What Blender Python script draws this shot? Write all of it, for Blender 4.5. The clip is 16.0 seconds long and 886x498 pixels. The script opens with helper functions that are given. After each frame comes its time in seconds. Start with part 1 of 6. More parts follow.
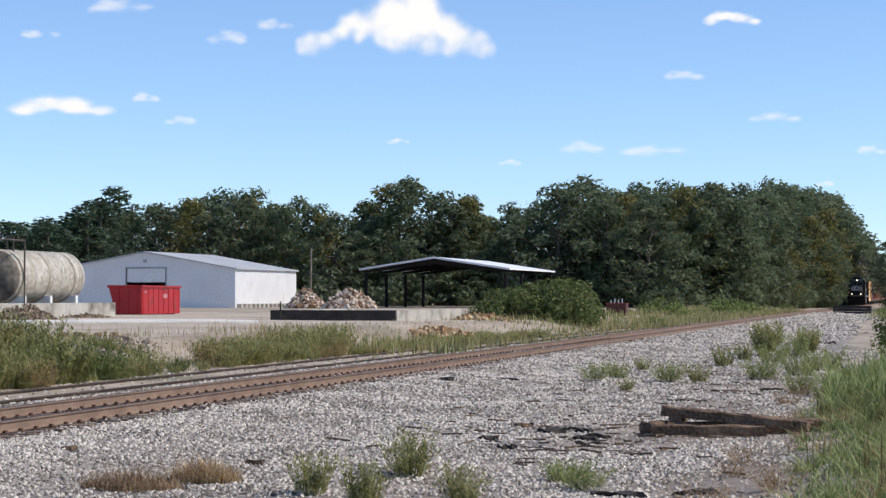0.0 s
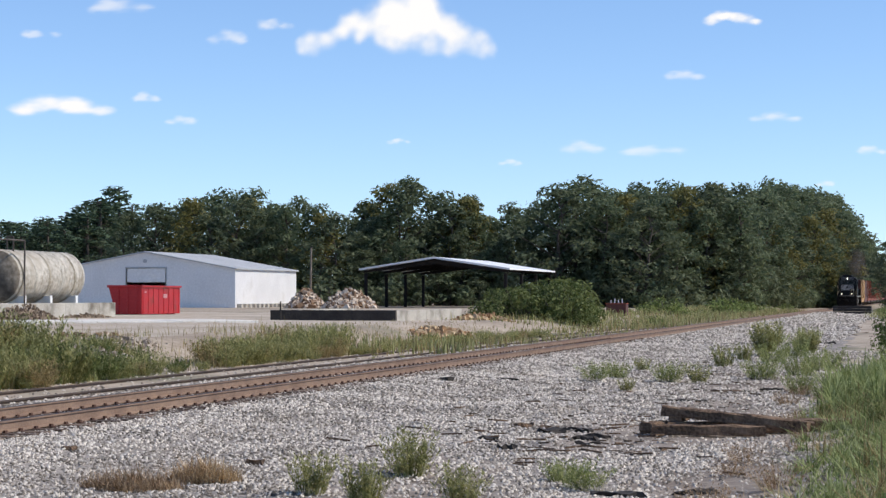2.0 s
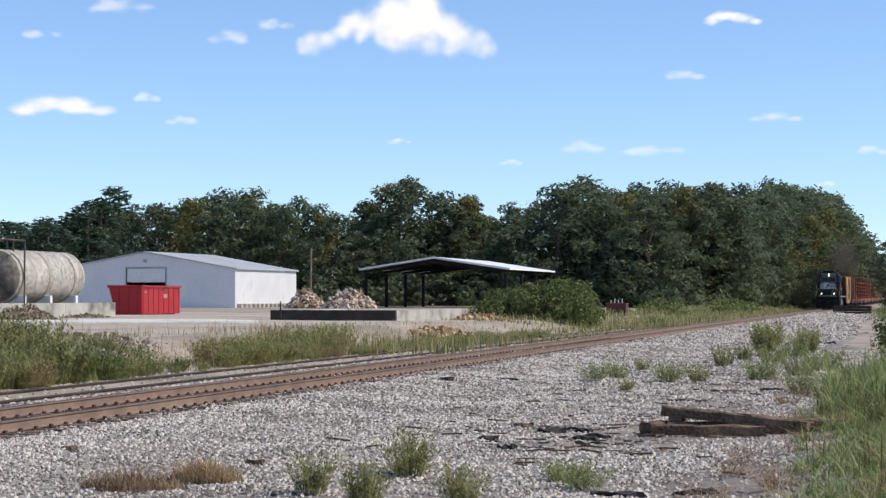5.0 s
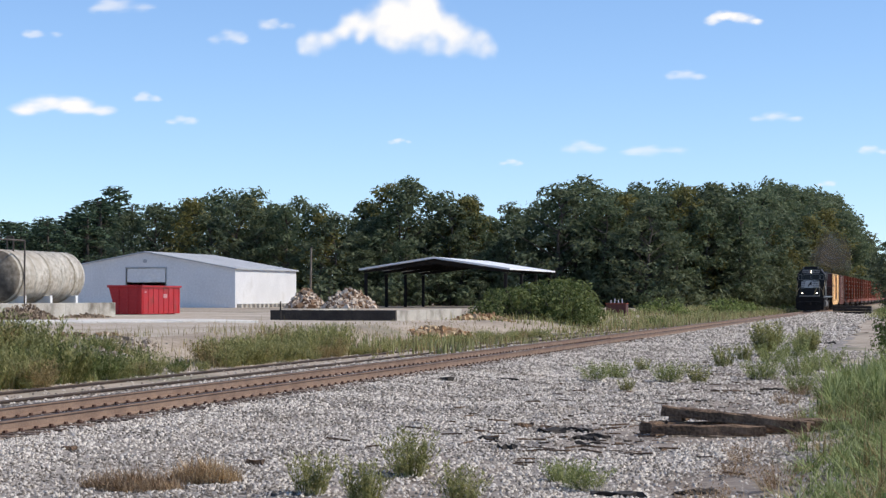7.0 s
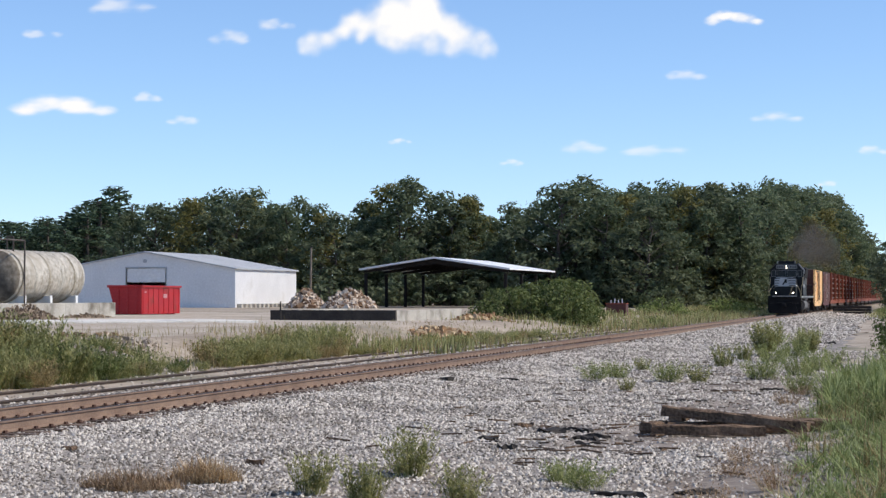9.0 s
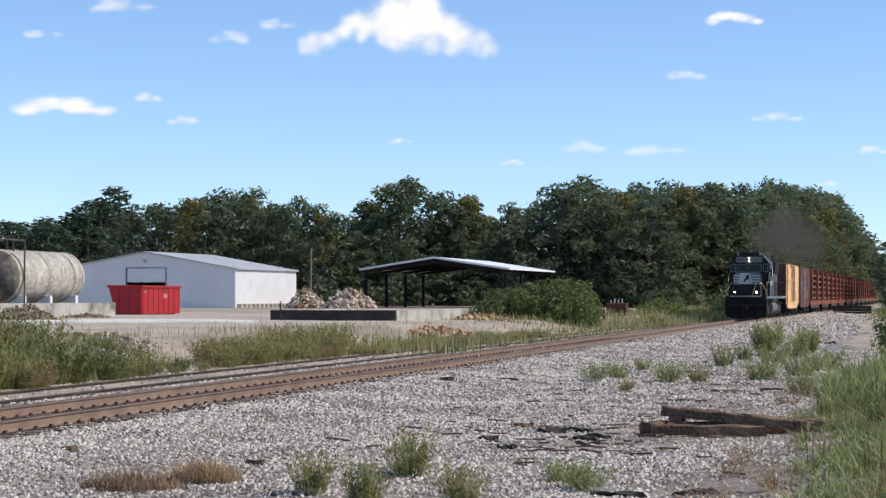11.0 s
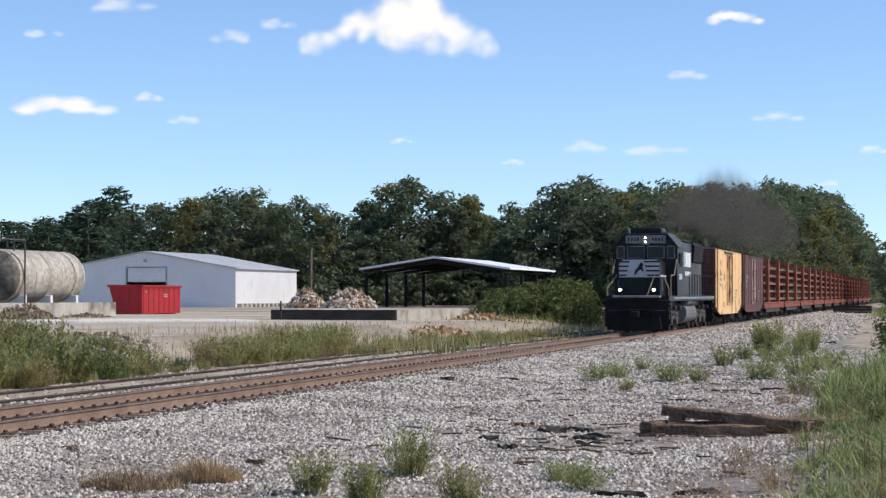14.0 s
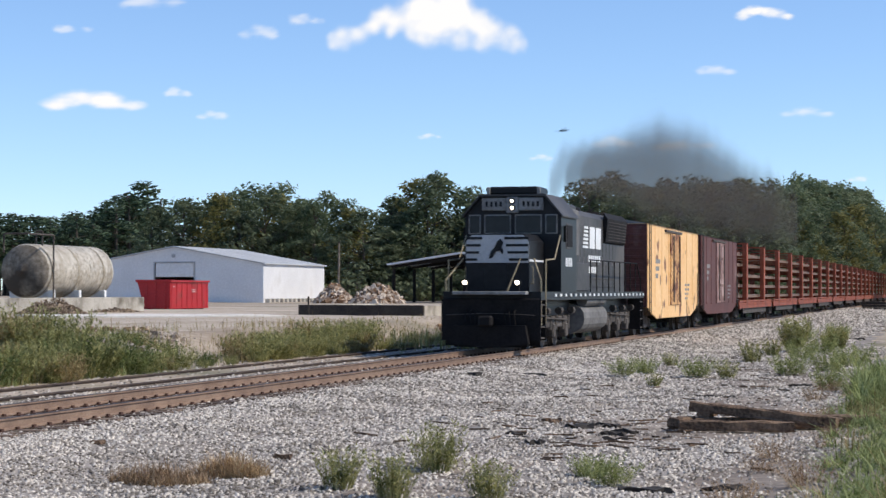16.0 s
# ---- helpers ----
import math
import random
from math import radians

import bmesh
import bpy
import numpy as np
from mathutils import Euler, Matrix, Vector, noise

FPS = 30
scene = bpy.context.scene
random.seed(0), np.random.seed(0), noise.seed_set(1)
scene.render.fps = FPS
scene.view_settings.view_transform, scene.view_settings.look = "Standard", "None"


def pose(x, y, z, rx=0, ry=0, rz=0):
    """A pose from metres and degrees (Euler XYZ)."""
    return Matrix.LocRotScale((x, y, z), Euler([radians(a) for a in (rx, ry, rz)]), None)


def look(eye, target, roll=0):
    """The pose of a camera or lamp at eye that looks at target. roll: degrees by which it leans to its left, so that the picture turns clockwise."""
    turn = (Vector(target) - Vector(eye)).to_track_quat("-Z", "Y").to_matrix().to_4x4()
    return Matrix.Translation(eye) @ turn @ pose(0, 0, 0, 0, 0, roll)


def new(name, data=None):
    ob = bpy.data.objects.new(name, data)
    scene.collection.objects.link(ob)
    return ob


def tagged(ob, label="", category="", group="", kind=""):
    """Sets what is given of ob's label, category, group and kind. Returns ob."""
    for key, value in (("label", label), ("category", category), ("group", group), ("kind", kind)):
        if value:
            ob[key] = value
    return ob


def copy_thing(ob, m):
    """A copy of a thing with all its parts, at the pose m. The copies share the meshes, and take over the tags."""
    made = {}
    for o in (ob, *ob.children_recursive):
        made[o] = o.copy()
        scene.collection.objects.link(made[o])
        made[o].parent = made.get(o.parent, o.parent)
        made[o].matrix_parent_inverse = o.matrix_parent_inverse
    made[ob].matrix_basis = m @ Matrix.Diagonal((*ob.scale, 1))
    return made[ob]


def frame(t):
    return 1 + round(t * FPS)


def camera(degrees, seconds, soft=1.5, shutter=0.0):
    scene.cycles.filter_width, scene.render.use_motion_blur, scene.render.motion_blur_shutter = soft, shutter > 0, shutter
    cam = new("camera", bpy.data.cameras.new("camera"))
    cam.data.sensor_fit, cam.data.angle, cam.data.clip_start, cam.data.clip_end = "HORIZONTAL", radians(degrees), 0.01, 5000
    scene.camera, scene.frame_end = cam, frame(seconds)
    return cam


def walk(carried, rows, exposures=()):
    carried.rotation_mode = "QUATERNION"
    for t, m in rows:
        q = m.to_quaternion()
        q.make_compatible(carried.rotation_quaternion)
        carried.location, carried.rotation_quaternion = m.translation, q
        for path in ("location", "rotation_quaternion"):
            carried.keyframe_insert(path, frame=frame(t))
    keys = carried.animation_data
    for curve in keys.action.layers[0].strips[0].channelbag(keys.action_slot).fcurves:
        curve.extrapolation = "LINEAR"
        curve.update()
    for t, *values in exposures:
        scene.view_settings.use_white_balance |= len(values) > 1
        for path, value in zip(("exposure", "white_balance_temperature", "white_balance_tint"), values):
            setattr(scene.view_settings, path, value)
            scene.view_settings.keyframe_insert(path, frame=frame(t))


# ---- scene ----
# World: y runs along the track away from the camera, x to the right, z = 0 on the rail heads.
CAM_H = 1.78
TRACK_X = -13.65          # centre of the main line
SIDING_X = -17.65         # centre of the siding
YARD_Z = 0.45

cam = camera(25.0, 16.0, soft=1.4, shutter=0.5)
CAM_ROWS = [
    (0.0, 0.0, 0.0, 0.0), (3.0, 0.0, 0.0, 0.0), (13.4, 0.0, 0.0, 0.0), (14.0, 0.01, -0.01, 0.0),
    (14.5, -0.06, -0.045, 0.08), (15.0, -0.26, -0.18, 0.32), (15.5, 0.065, -0.1, 0.12), (16.0, 0.8, -0.14, 0.1),
]
walk(cam, [(t, pose(0, 0, CAM_H, 90 + 1.33 + dp, 0, 13.84 + dy) @ pose(0, 0, 0, 0, 0, dr)) for t, dy, dp, dr in CAM_ROWS],
     exposures=[(0.0, 0.0, 6600, 11), (16.0, 0.0, 6600, 11)])

# ---- light ----
SUN_EL, SUN_AZ = 45.0, 82.0      # azimuth clockwise from +y
sun = new("sun", bpy.data.lights.new("sun", "SUN"))
sun.data.energy, sun.data.angle, sun.data.color = 3.9, radians(0.53), (1.0, 0.94, 0.84)
a, e = radians(SUN_AZ), radians(SUN_EL)
sun_dir = Vector((math.sin(a) * math.cos(e), math.cos(a) * math.cos(e), math.sin(e)))
sun.matrix_world = look(sun_dir * 100, (0, 0, 0))
world = bpy.data.worlds.new("sky")
scene.world = world
world.use_nodes = True
wn = world.node_tree.nodes
sky = wn.new("ShaderNodeTexSky")
sky.sky_type, sky.sun_disc = "NISHITA", False
sky.sun_elevation, sky.sun_rotation = e, a
sky.air_density, sky.dust_density, sky.ozone_density = 0.8, 0.0, 3.8
wn["Background"].inputs["Strength"].default_value = 0.158
tint = wn.new("ShaderNodeMix")
tint.data_type, tint.blend_type = "RGBA", "MULTIPLY"
tint.inputs["Factor"].default_value, tint.inputs["B"].default_value = 1.0, (0.9, 0.965, 1.06, 1)
# the clear blue holds down to the tree line: look the sky up a little higher
lift, coord = wn.new("ShaderNodeVectorMath"), wn.new("ShaderNodeTexCoord")
lift.operation = "MULTIPLY_ADD"
lift.inputs[1].default_value, lift.inputs[2].default_value = (1, 1, 0.97), (0, 0, 0.015)
world.node_tree.links.new(coord.outputs["Generated"], lift.inputs[0])
world.node_tree.links.new(lift.outputs[0], sky.inputs["Vector"])
world.node_tree.links.new(sky.outputs[0], tint.inputs["A"])
world.node_tree.links.new(tint.outputs["Result"], wn["Background"].inputs["Color"])


# ---- materials ----
def material(name, low, high, rough=0.8, metal=0.0, scale=8.0, fine=60.0, bump=0.3, dist=0.01, island=0.0, per=0.0, stain=None, stain_scale=1.0, stain_low=0.55, stain_high=0.7, spec=0.4, coat=0.0):
    """Two-scale noise colour between low and high, fine relief, optional stains, variation by island or by object."""
    m = bpy.data.materials.new(name)
    m.use_nodes = True
    nt = m.node_tree
    n, l = nt.nodes, nt.links
    b = n["Principled BSDF"]
    b.inputs["Roughness"].default_value, b.inputs["Metallic"].default_value = rough, metal
    b.inputs["Specular IOR Level"].default_value = spec
    b.inputs["Coat Weight"].default_value = coat
    co = n.new("ShaderNodeTexCoord")
    big, small = n.new("ShaderNodeTexNoise"), n.new("ShaderNodeTexNoise")
    big.inputs["Scale"].default_value, small.inputs["Scale"].default_value = scale, fine
    big.inputs["Detail"].default_value, small.inputs["Detail"].default_value = 4, 3
    for t in (big, small):
        l.new(co.outputs["Object"], t.inputs["Vector"])
    add = n.new("ShaderNodeMath")
    add.operation = "MULTIPLY_ADD"
    l.new(small.outputs[0], add.inputs[0])
    add.inputs[1].default_value = 0.5
    half = n.new("ShaderNodeMath")
    half.operation = "MULTIPLY"
    l.new(big.outputs[0], half.inputs[0])
    half.inputs[1].default_value = 0.5
    l.new(half.outputs[0], add.inputs[2])
    value = add.outputs[0]
    if island or per:
        src = n.new("ShaderNodeNewGeometry").outputs["Random Per Island"] if island else n.new("ShaderNodeObjectInfo").outputs["Random"]
        k = n.new("ShaderNodeMapRange")
        w = island or per
        k.inputs["To Min"].default_value, k.inputs["To Max"].default_value = -w, w
        l.new(src, k.inputs["Value"])
        plus = n.new("ShaderNodeMath")
        l.new(value, plus.inputs[0])
        l.new(k.outputs[0], plus.inputs[1])
        value = plus.outputs[0]
    ramp = n.new("ShaderNodeValToRGB")
    ramp.color_ramp.elements[0].position, ramp.color_ramp.elements[1].position = 0.36, 0.64
    ramp.color_ramp.elements[0].color, ramp.color_ramp.elements[1].color = (*low, 1), (*high, 1)
    l.new(value, ramp.inputs[0])
    colour = ramp.outputs[0]
    if stain:
        st = n.new("ShaderNodeTexNoise")
        st.inputs["Scale"].default_value, st.inputs["Detail"].default_value = stain_scale, 6
        l.new(co.outputs["Object"], st.inputs["Vector"])
        cut = n.new("ShaderNodeMapRange")
        cut.inputs["From Min"].default_value, cut.inputs["From Max"].default_value = stain_low, stain_high
        l.new(st.outputs[0], cut.inputs["Value"])
        mix = n.new("ShaderNodeMix")
        mix.data_type = "RGBA"
        l.new(cut.outputs[0], mix.inputs["Factor"])
        l.new(colour, mix.inputs["A"])
        mix.inputs["B"].default_value = (*stain, 1)
        colour = mix.outputs["Result"]
    l.new(colour, b.inputs["Base Color"])
    if bump:
        bp = n.new("ShaderNodeBump")
        bp.inputs["Strength"].default_value, bp.inputs["Distance"].default_value = bump, dist
        l.new(small.outputs[0], bp.inputs["Height"])
        l.new(bp.outputs[0], b.inputs["Normal"])
    return m


def leafy(name, low, high, glow=0.42, scale=0.6, spread=0.24):
    """Leaves and blades: colour by island, light passing through."""
    m = material(name, low, high, rough=0.6, scale=scale, fine=3.0, bump=0, island=spread, spec=0.2)
    n, l = m.node_tree.nodes, m.node_tree.links
    b, out = n["Principled BSDF"], n["Material Output"]
    tr, mix = n.new("ShaderNodeBsdfTranslucent"), n.new("ShaderNodeMixShader")
    col = b.inputs["Base Color"].links[0].from_socket
    l.new(col, tr.inputs["Color"])
    mix.inputs[0].default_value = glow
    l.new(b.outputs[0], mix.inputs[1])
    l.new(tr.outputs[0], mix.inputs[2])
    l.new(mix.outputs[0], out.inputs["Surface"])
    return m


def lamp_material(name, colour, strength):
    m = bpy.data.materials.new(name)
    m.use_nodes = True
    b = m.node_tree.nodes["Principled BSDF"]
    b.inputs["Emission Color"].default_value, b.inputs["Emission Strength"].default_value = (*colour, 1), strength
    return m


def veil(name, colour, emit, noise_scale, detail=5, gain=1.0, rough_edge=0.5):
    """A soft, see-through body whose cover follows the mesh's own density and a noise."""
    m = bpy.data.materials.new(name)
    m.use_nodes = True
    n, l = m.node_tree.nodes, m.node_tree.links
    b, out = n["Principled BSDF"], n["Material Output"]
    at = n.new("ShaderNodeAttribute")
    at.attribute_name = "cover"
    co, no = n.new("ShaderNodeTexCoord"), n.new("ShaderNodeTexNoise")
    no.inputs["Scale"].default_value, no.inputs["Detail"].default_value = noise_scale, detail
    l.new(co.outputs["Object"], no.inputs["Vector"])
    k = n.new("ShaderNodeMath")
    k.operation = "MULTIPLY_ADD"
    l.new(no.outputs[0], k.inputs[0])
    k.inputs[1].default_value, k.inputs[2].default_value = rough_edge, -rough_edge * 0.5
    s = n.new("ShaderNodeMath")
    l.new(at.outputs["Fac"], s.inputs[0])
    l.new(k.outputs[0], s.inputs[1])
    c = n.new("ShaderNodeMapRange")
    c.interpolation_type = "SMOOTHSTEP"
    c.inputs["From Min"].default_value, c.inputs["From Max"].default_value = 0.04, 1.0
    c.inputs["To Max"].default_value = gain
    l.new(s.outputs[0], c.inputs["Value"])
    cover = n.new("ShaderNodeMath")
    cover.operation = "MULTIPLY"
    edge = n.new("ShaderNodeMapRange")
    edge.inputs["From Max"].default_value = 0.2
    l.new(at.outputs["Fac"], edge.inputs["Value"])
    l.new(c.outputs[0], cover.inputs[0])
    l.new(edge.outputs[0], cover.inputs[1])
    tp, mix = n.new("ShaderNodeBsdfTransparent"), n.new("ShaderNodeMixShader")
    if emit:
        body = n.new("ShaderNodeEmission")
        body.inputs["Strength"].default_value = emit
    else:
        body = n.new("ShaderNodeBsdfTranslucent")
    body.inputs["Color"].default_value = (*colour, 1)
    if not emit:
        face, both = n.new("ShaderNodeBsdfDiffuse"), n.new("ShaderNodeMixShader")
        face.inputs["Color"].default_value = (*colour, 1)
        l.new(face.outputs[0], both.inputs[1])
        l.new(body.outputs[0], both.inputs[2])
        body = both
    l.new(cover.outputs[0], mix.inputs[0])
    l.new(tp.outputs[0], mix.inputs[1])
    l.new(body.outputs[0], mix.inputs[2])
    l.new(mix.outputs[0], out.inputs["Surface"])
    return m


M = {
    "gravel": material("crushed_stone", (0.13, 0.11, 0.09), (0.42, 0.375, 0.33), rough=0.9, scale=0.5, fine=14, bump=0.9, dist=0.03, stain=(0.16, 0.13, 0.1), stain_scale=0.25, stain_low=0.5, stain_high=0.75),
    "stone": material("ballast_stone", (0.14, 0.12, 0.1), (0.7, 0.635, 0.555), rough=0.95, scale=0.45, fine=35, bump=0.4, island=0.2, spec=0.2, stain=(0.2, 0.155, 0.115), stain_scale=0.22, stain_low=0.6, stain_high=0.8),
    "soil": material("dry_soil", (0.28, 0.22, 0.16), (0.5, 0.41, 0.31), rough=0.95, scale=0.15, fine=3, bump=0.6, dist=0.05, stain=(0.09, 0.1, 0.04), stain_scale=0.08),
    "trodden": material("trodden_brown_dirt", (0.17, 0.135, 0.105), (0.36, 0.3, 0.245), rough=0.95, scale=0.8, fine=7, bump=0.7, dist=0.03, stain=(0.12, 0.09, 0.065), stain_scale=0.5),
    "yard": material("pale_yard_dirt", (0.36, 0.29, 0.215), (0.58, 0.49, 0.385), rough=0.95, scale=0.12, fine=2, bump=0.5, dist=0.05, stain=(0.3, 0.25, 0.18), stain_scale=0.1),
    "rail": material("rusty_rail", (0.19, 0.12, 0.085), (0.33, 0.225, 0.155), rough=0.75, metal=0.2, scale=2, fine=40, bump=0.2),
    "rail_head": material("worn_rail_head", (0.04, 0.03, 0.026), (0.1, 0.075, 0.06), rough=0.6, metal=0.5, scale=2, fine=40, bump=0.1),
    "old_rail": material("dark_siding_rail", (0.05, 0.035, 0.03), (0.11, 0.08, 0.06), rough=0.8, metal=0.2, scale=2, fine=40),
    "tie": material("creosoted_tie", (0.06, 0.04, 0.03), (0.2, 0.14, 0.1), rough=0.9, scale=3, fine=25, bump=0.6, per=0.15),
    "spike": material("rusty_fastening", (0.05, 0.025, 0.018), (0.13, 0.06, 0.035), rough=0.85, scale=8, fine=60, bump=0.2),
    "white_steel": material("white_sheet_steel", (0.68, 0.67, 0.66), (0.82, 0.81, 0.8), rough=0.5, scale=0.3, fine=5, bump=0.05, stain=(0.5, 0.47, 0.42), stain_scale=0.3, stain_low=0.6, stain_high=0.9),
    "grey_steel": material("pale_grey_roof_steel", (0.4, 0.41, 0.42), (0.52, 0.53, 0.54), rough=0.8, spec=0.15, scale=0.3, fine=5, bump=0.05),
    "bright_roof": material("bright_roof_steel", (0.72, 0.73, 0.74), (0.87, 0.88, 0.89), rough=0.85, spec=0.1, scale=0.4, fine=5, bump=0.05),
    "dark_steel": material("dark_steel", (0.006, 0.005, 0.005), (0.018, 0.015, 0.014), rough=0.75, spec=0.2, scale=2, fine=20, bump=0.1),
    "red": material("red_paint", (0.33, 0.009, 0.013), (0.48, 0.022, 0.024), rough=0.45, scale=0.7, fine=8, bump=0.05, stain=(0.2, 0.03, 0.02), stain_scale=0.8, stain_low=0.58, stain_high=0.75),
    "tank": material("weathered_tank_paint", (0.27, 0.235, 0.18), (0.68, 0.63, 0.54), rough=0.6, scale=0.45, fine=4, bump=0.1, stain=(0.26, 0.21, 0.14), stain_scale=0.5, stain_low=0.48, stain_high=0.7),
    "concrete": material("old_concrete", (0.34, 0.31, 0.26), (0.52, 0.49, 0.43), rough=0.9, scale=0.8, fine=9, bump=0.3, stain=(0.16, 0.14, 0.11), stain_scale=0.6, stain_low=0.52, stain_high=0.7),
    "wood": material("grey_weathered_wood", (0.14, 0.11, 0.08), (0.28, 0.23, 0.18), rough=0.9, scale=2, fine=20, bump=0.5),
    "old_tie": material("rotten_brown_tie", (0.05, 0.03, 0.018), (0.26, 0.165, 0.1), rough=0.9, scale=2.5, fine=22, bump=0.8, dist=0.02),
    "bark": material("grey_bark", (0.05, 0.042, 0.034), (0.12, 0.1, 0.08), rough=0.95, scale=2, fine=10, bump=0.6, dist=0.03),
    "leaf": leafy("oak_leaves", (0.082, 0.115, 0.058), (0.205, 0.24, 0.13), scale=0.12, spread=0.12),
    "leaf_dark": leafy("dark_leaves", (0.075, 0.1, 0.054), (0.195, 0.22, 0.122), scale=0.12, spread=0.12),
    "leaf_yellow": leafy("yellowing_leaves", (0.11, 0.11, 0.035), (0.27, 0.24, 0.08), scale=0.12, spread=0.12),
    "pine": leafy("pine_needles", (0.035, 0.06, 0.035), (0.09, 0.13, 0.07), glow=0.2),
    "vine": leafy("vine_leaves", (0.075, 0.1, 0.028), (0.21, 0.24, 0.085)),
    "shrub": leafy("light_shrub_leaves", (0.1, 0.14, 0.035), (0.28, 0.33, 0.11)),
    "grass": leafy("green_grass", (0.12, 0.16, 0.045), (0.42, 0.46, 0.2), glow=0.45, scale=1.0),
    "weed": leafy("weed_leaves", (0.18, 0.185, 0.065), (0.47, 0.45, 0.2), glow=0.5, scale=1.0),
    "dry": leafy("dry_grass", (0.2, 0.15, 0.06), (0.46, 0.36, 0.18), glow=0.3, scale=1.0),
    "dead": leafy("dead_brown_grass", (0.22, 0.14, 0.08), (0.5, 0.36, 0.22), glow=0.2, scale=1.0),
    "weed_grey": leafy("grey_green_weed", (0.16, 0.19, 0.06), (0.44, 0.46, 0.2), glow=0.5, scale=1.0),
    "dead_light": leafy("straw_brown_grass", (0.34, 0.22, 0.12), (0.66, 0.5, 0.3), glow=0.2, scale=1.0),
    "black": material("black_locomotive_paint", (0.008, 0.008, 0.009), (0.018, 0.018, 0.019), rough=0.42, scale=0.6, fine=6, bump=0.03, stain=(0.04, 0.035, 0.03), stain_scale=0.7, stain_low=0.6, stain_high=0.9, spec=0.2),
    "black_dusty": material("dusty_black_paint", (0.032, 0.03, 0.028), (0.075, 0.069, 0.064), rough=0.55, scale=0.5, fine=5, bump=0.03, stain=(0.12, 0.105, 0.09), stain_scale=0.5, stain_low=0.5, stain_high=0.85),
    "grime": material("grimy_underframe", (0.03, 0.026, 0.023), (0.12, 0.1, 0.085), rough=0.85, scale=1.5, fine=14, bump=0.3),
    "grey_dust": material("dusty_grey_paint", (0.16, 0.15, 0.14), (0.32, 0.31, 0.29), rough=0.7, scale=1.5, fine=10, bump=0.1),
    "white": material("white_paint", (0.7, 0.7, 0.68), (0.84, 0.84, 0.82), rough=0.5, scale=2, fine=20, bump=0.03),
    "glass": material("dark_window_glass", (0.01, 0.012, 0.014), (0.02, 0.022, 0.025), rough=0.2, scale=2, fine=5, bump=0, spec=0.25),
    "tank_grey": material("dusty_dark_grey_steel", (0.1, 0.094, 0.088), (0.2, 0.19, 0.178), rough=0.75, scale=1.2, fine=9, bump=0.1, stain=(0.06, 0.055, 0.05), stain_scale=0.8),
    "yellow": material("yellow_boxcar_paint", (0.78, 0.44, 0.16), (0.92, 0.6, 0.3), rough=0.6, scale=0.5, fine=6, bump=0.1, stain=(0.22, 0.09, 0.04), stain_scale=0.9, stain_low=0.6, stain_high=0.66),
    "yellow_rust": material("rust_streaked_door_paint", (0.34, 0.15, 0.06), (0.8, 0.48, 0.2), rough=0.7, scale=1.1, fine=7, bump=0.2, stain=(0.16, 0.06, 0.03), stain_scale=1.3, stain_low=0.5, stain_high=0.6),
    "rust_red": material("rust_red_paint", (0.2, 0.045, 0.02), (0.36, 0.09, 0.042), rough=0.7, scale=0.6, fine=7, bump=0.1, stain=(0.09, 0.035, 0.025), stain_scale=0.7, stain_low=0.5, stain_high=0.7),
    "maroon": material("dark_maroon_paint", (0.075, 0.025, 0.02), (0.14, 0.046, 0.034), rough=0.65, scale=0.6, fine=7, bump=0.1, stain=(0.25, 0.18, 0.15), stain_scale=0.6, stain_low=0.62, stain_high=0.8),
    "maroon_pale": material("faded_maroon_door", (0.22, 0.12, 0.1), (0.36, 0.22, 0.19), rough=0.7, scale=0.8, fine=7, bump=0.1, stain=(0.1, 0.04, 0.03), stain_scale=0.9, stain_low=0.5, stain_high=0.65),
    "carried_rail": material("pale_rust_rail", (0.13, 0.075, 0.055), (0.34, 0.23, 0.17), rough=0.7, metal=0.2, scale=1, fine=12, bump=0.1),
    "handrail": material("pale_handrail_paint", (0.22, 0.17, 0.1), (0.4, 0.33, 0.2), rough=0.6, scale=4, fine=20, bump=0.05),
    "rubble": material("broken_wood_and_rubble", (0.2, 0.12, 0.07), (0.6, 0.5, 0.4), rough=0.95, scale=3, fine=14, bump=0.4, island=0.35),
    # white paint greyed in its colour for the shade on the nose
    "nose_white": material("white_paint_toned_for_shade", (0.38, 0.38, 0.38), (0.52, 0.52, 0.51), rough=0.6, scale=2, fine=20, bump=0.03),
    "lamp": lamp_material("lit_headlight", (1.0, 0.84, 0.62), 7.0),
    # clouds glow white by themselves in place of sunlight on them
    "cloud": veil("cloud_white", (1.0, 1.0, 1.0), 1.0, 0.015, rough_edge=0.14, gain=1.1, detail=4),
    "cloud_thin": veil("thin_cloud_white", (1.0, 1.0, 1.0), 1.0, 0.02, gain=0.55, rough_edge=0.2, detail=4),
    "smoke": veil("diesel_smoke", (0.135, 0.122, 0.11), 0, 0.07, gain=0.47, rough_edge=0.5),
}


# ---- mesh helpers ----
def part(name, bm, mat, parent=None, label="", smooth=False):
    me = bpy.data.meshes.new(name)
    bm.to_mesh(me)
    bm.free()
    for mt in (mat if isinstance(mat, (list, tuple)) else [mat]):
        me.materials.append(mt)
    if smooth:
        me.shade_smooth()
    ob = new(name, me)
    ob.parent = parent
    if label:
        tagged(ob, label)
    return ob


def soup(name, verts, faces, mat, parent=None, label="", smooth=False):
    """One mesh from generated vertices and faces."""
    me = bpy.data.meshes.new(name)
    me.from_pydata(verts, [], faces)
    me.materials.append(mat)
    if smooth:
        me.shade_smooth()
    ob = new(name, me)
    ob.parent = parent
    if label:
        tagged(ob, label)
    return ob


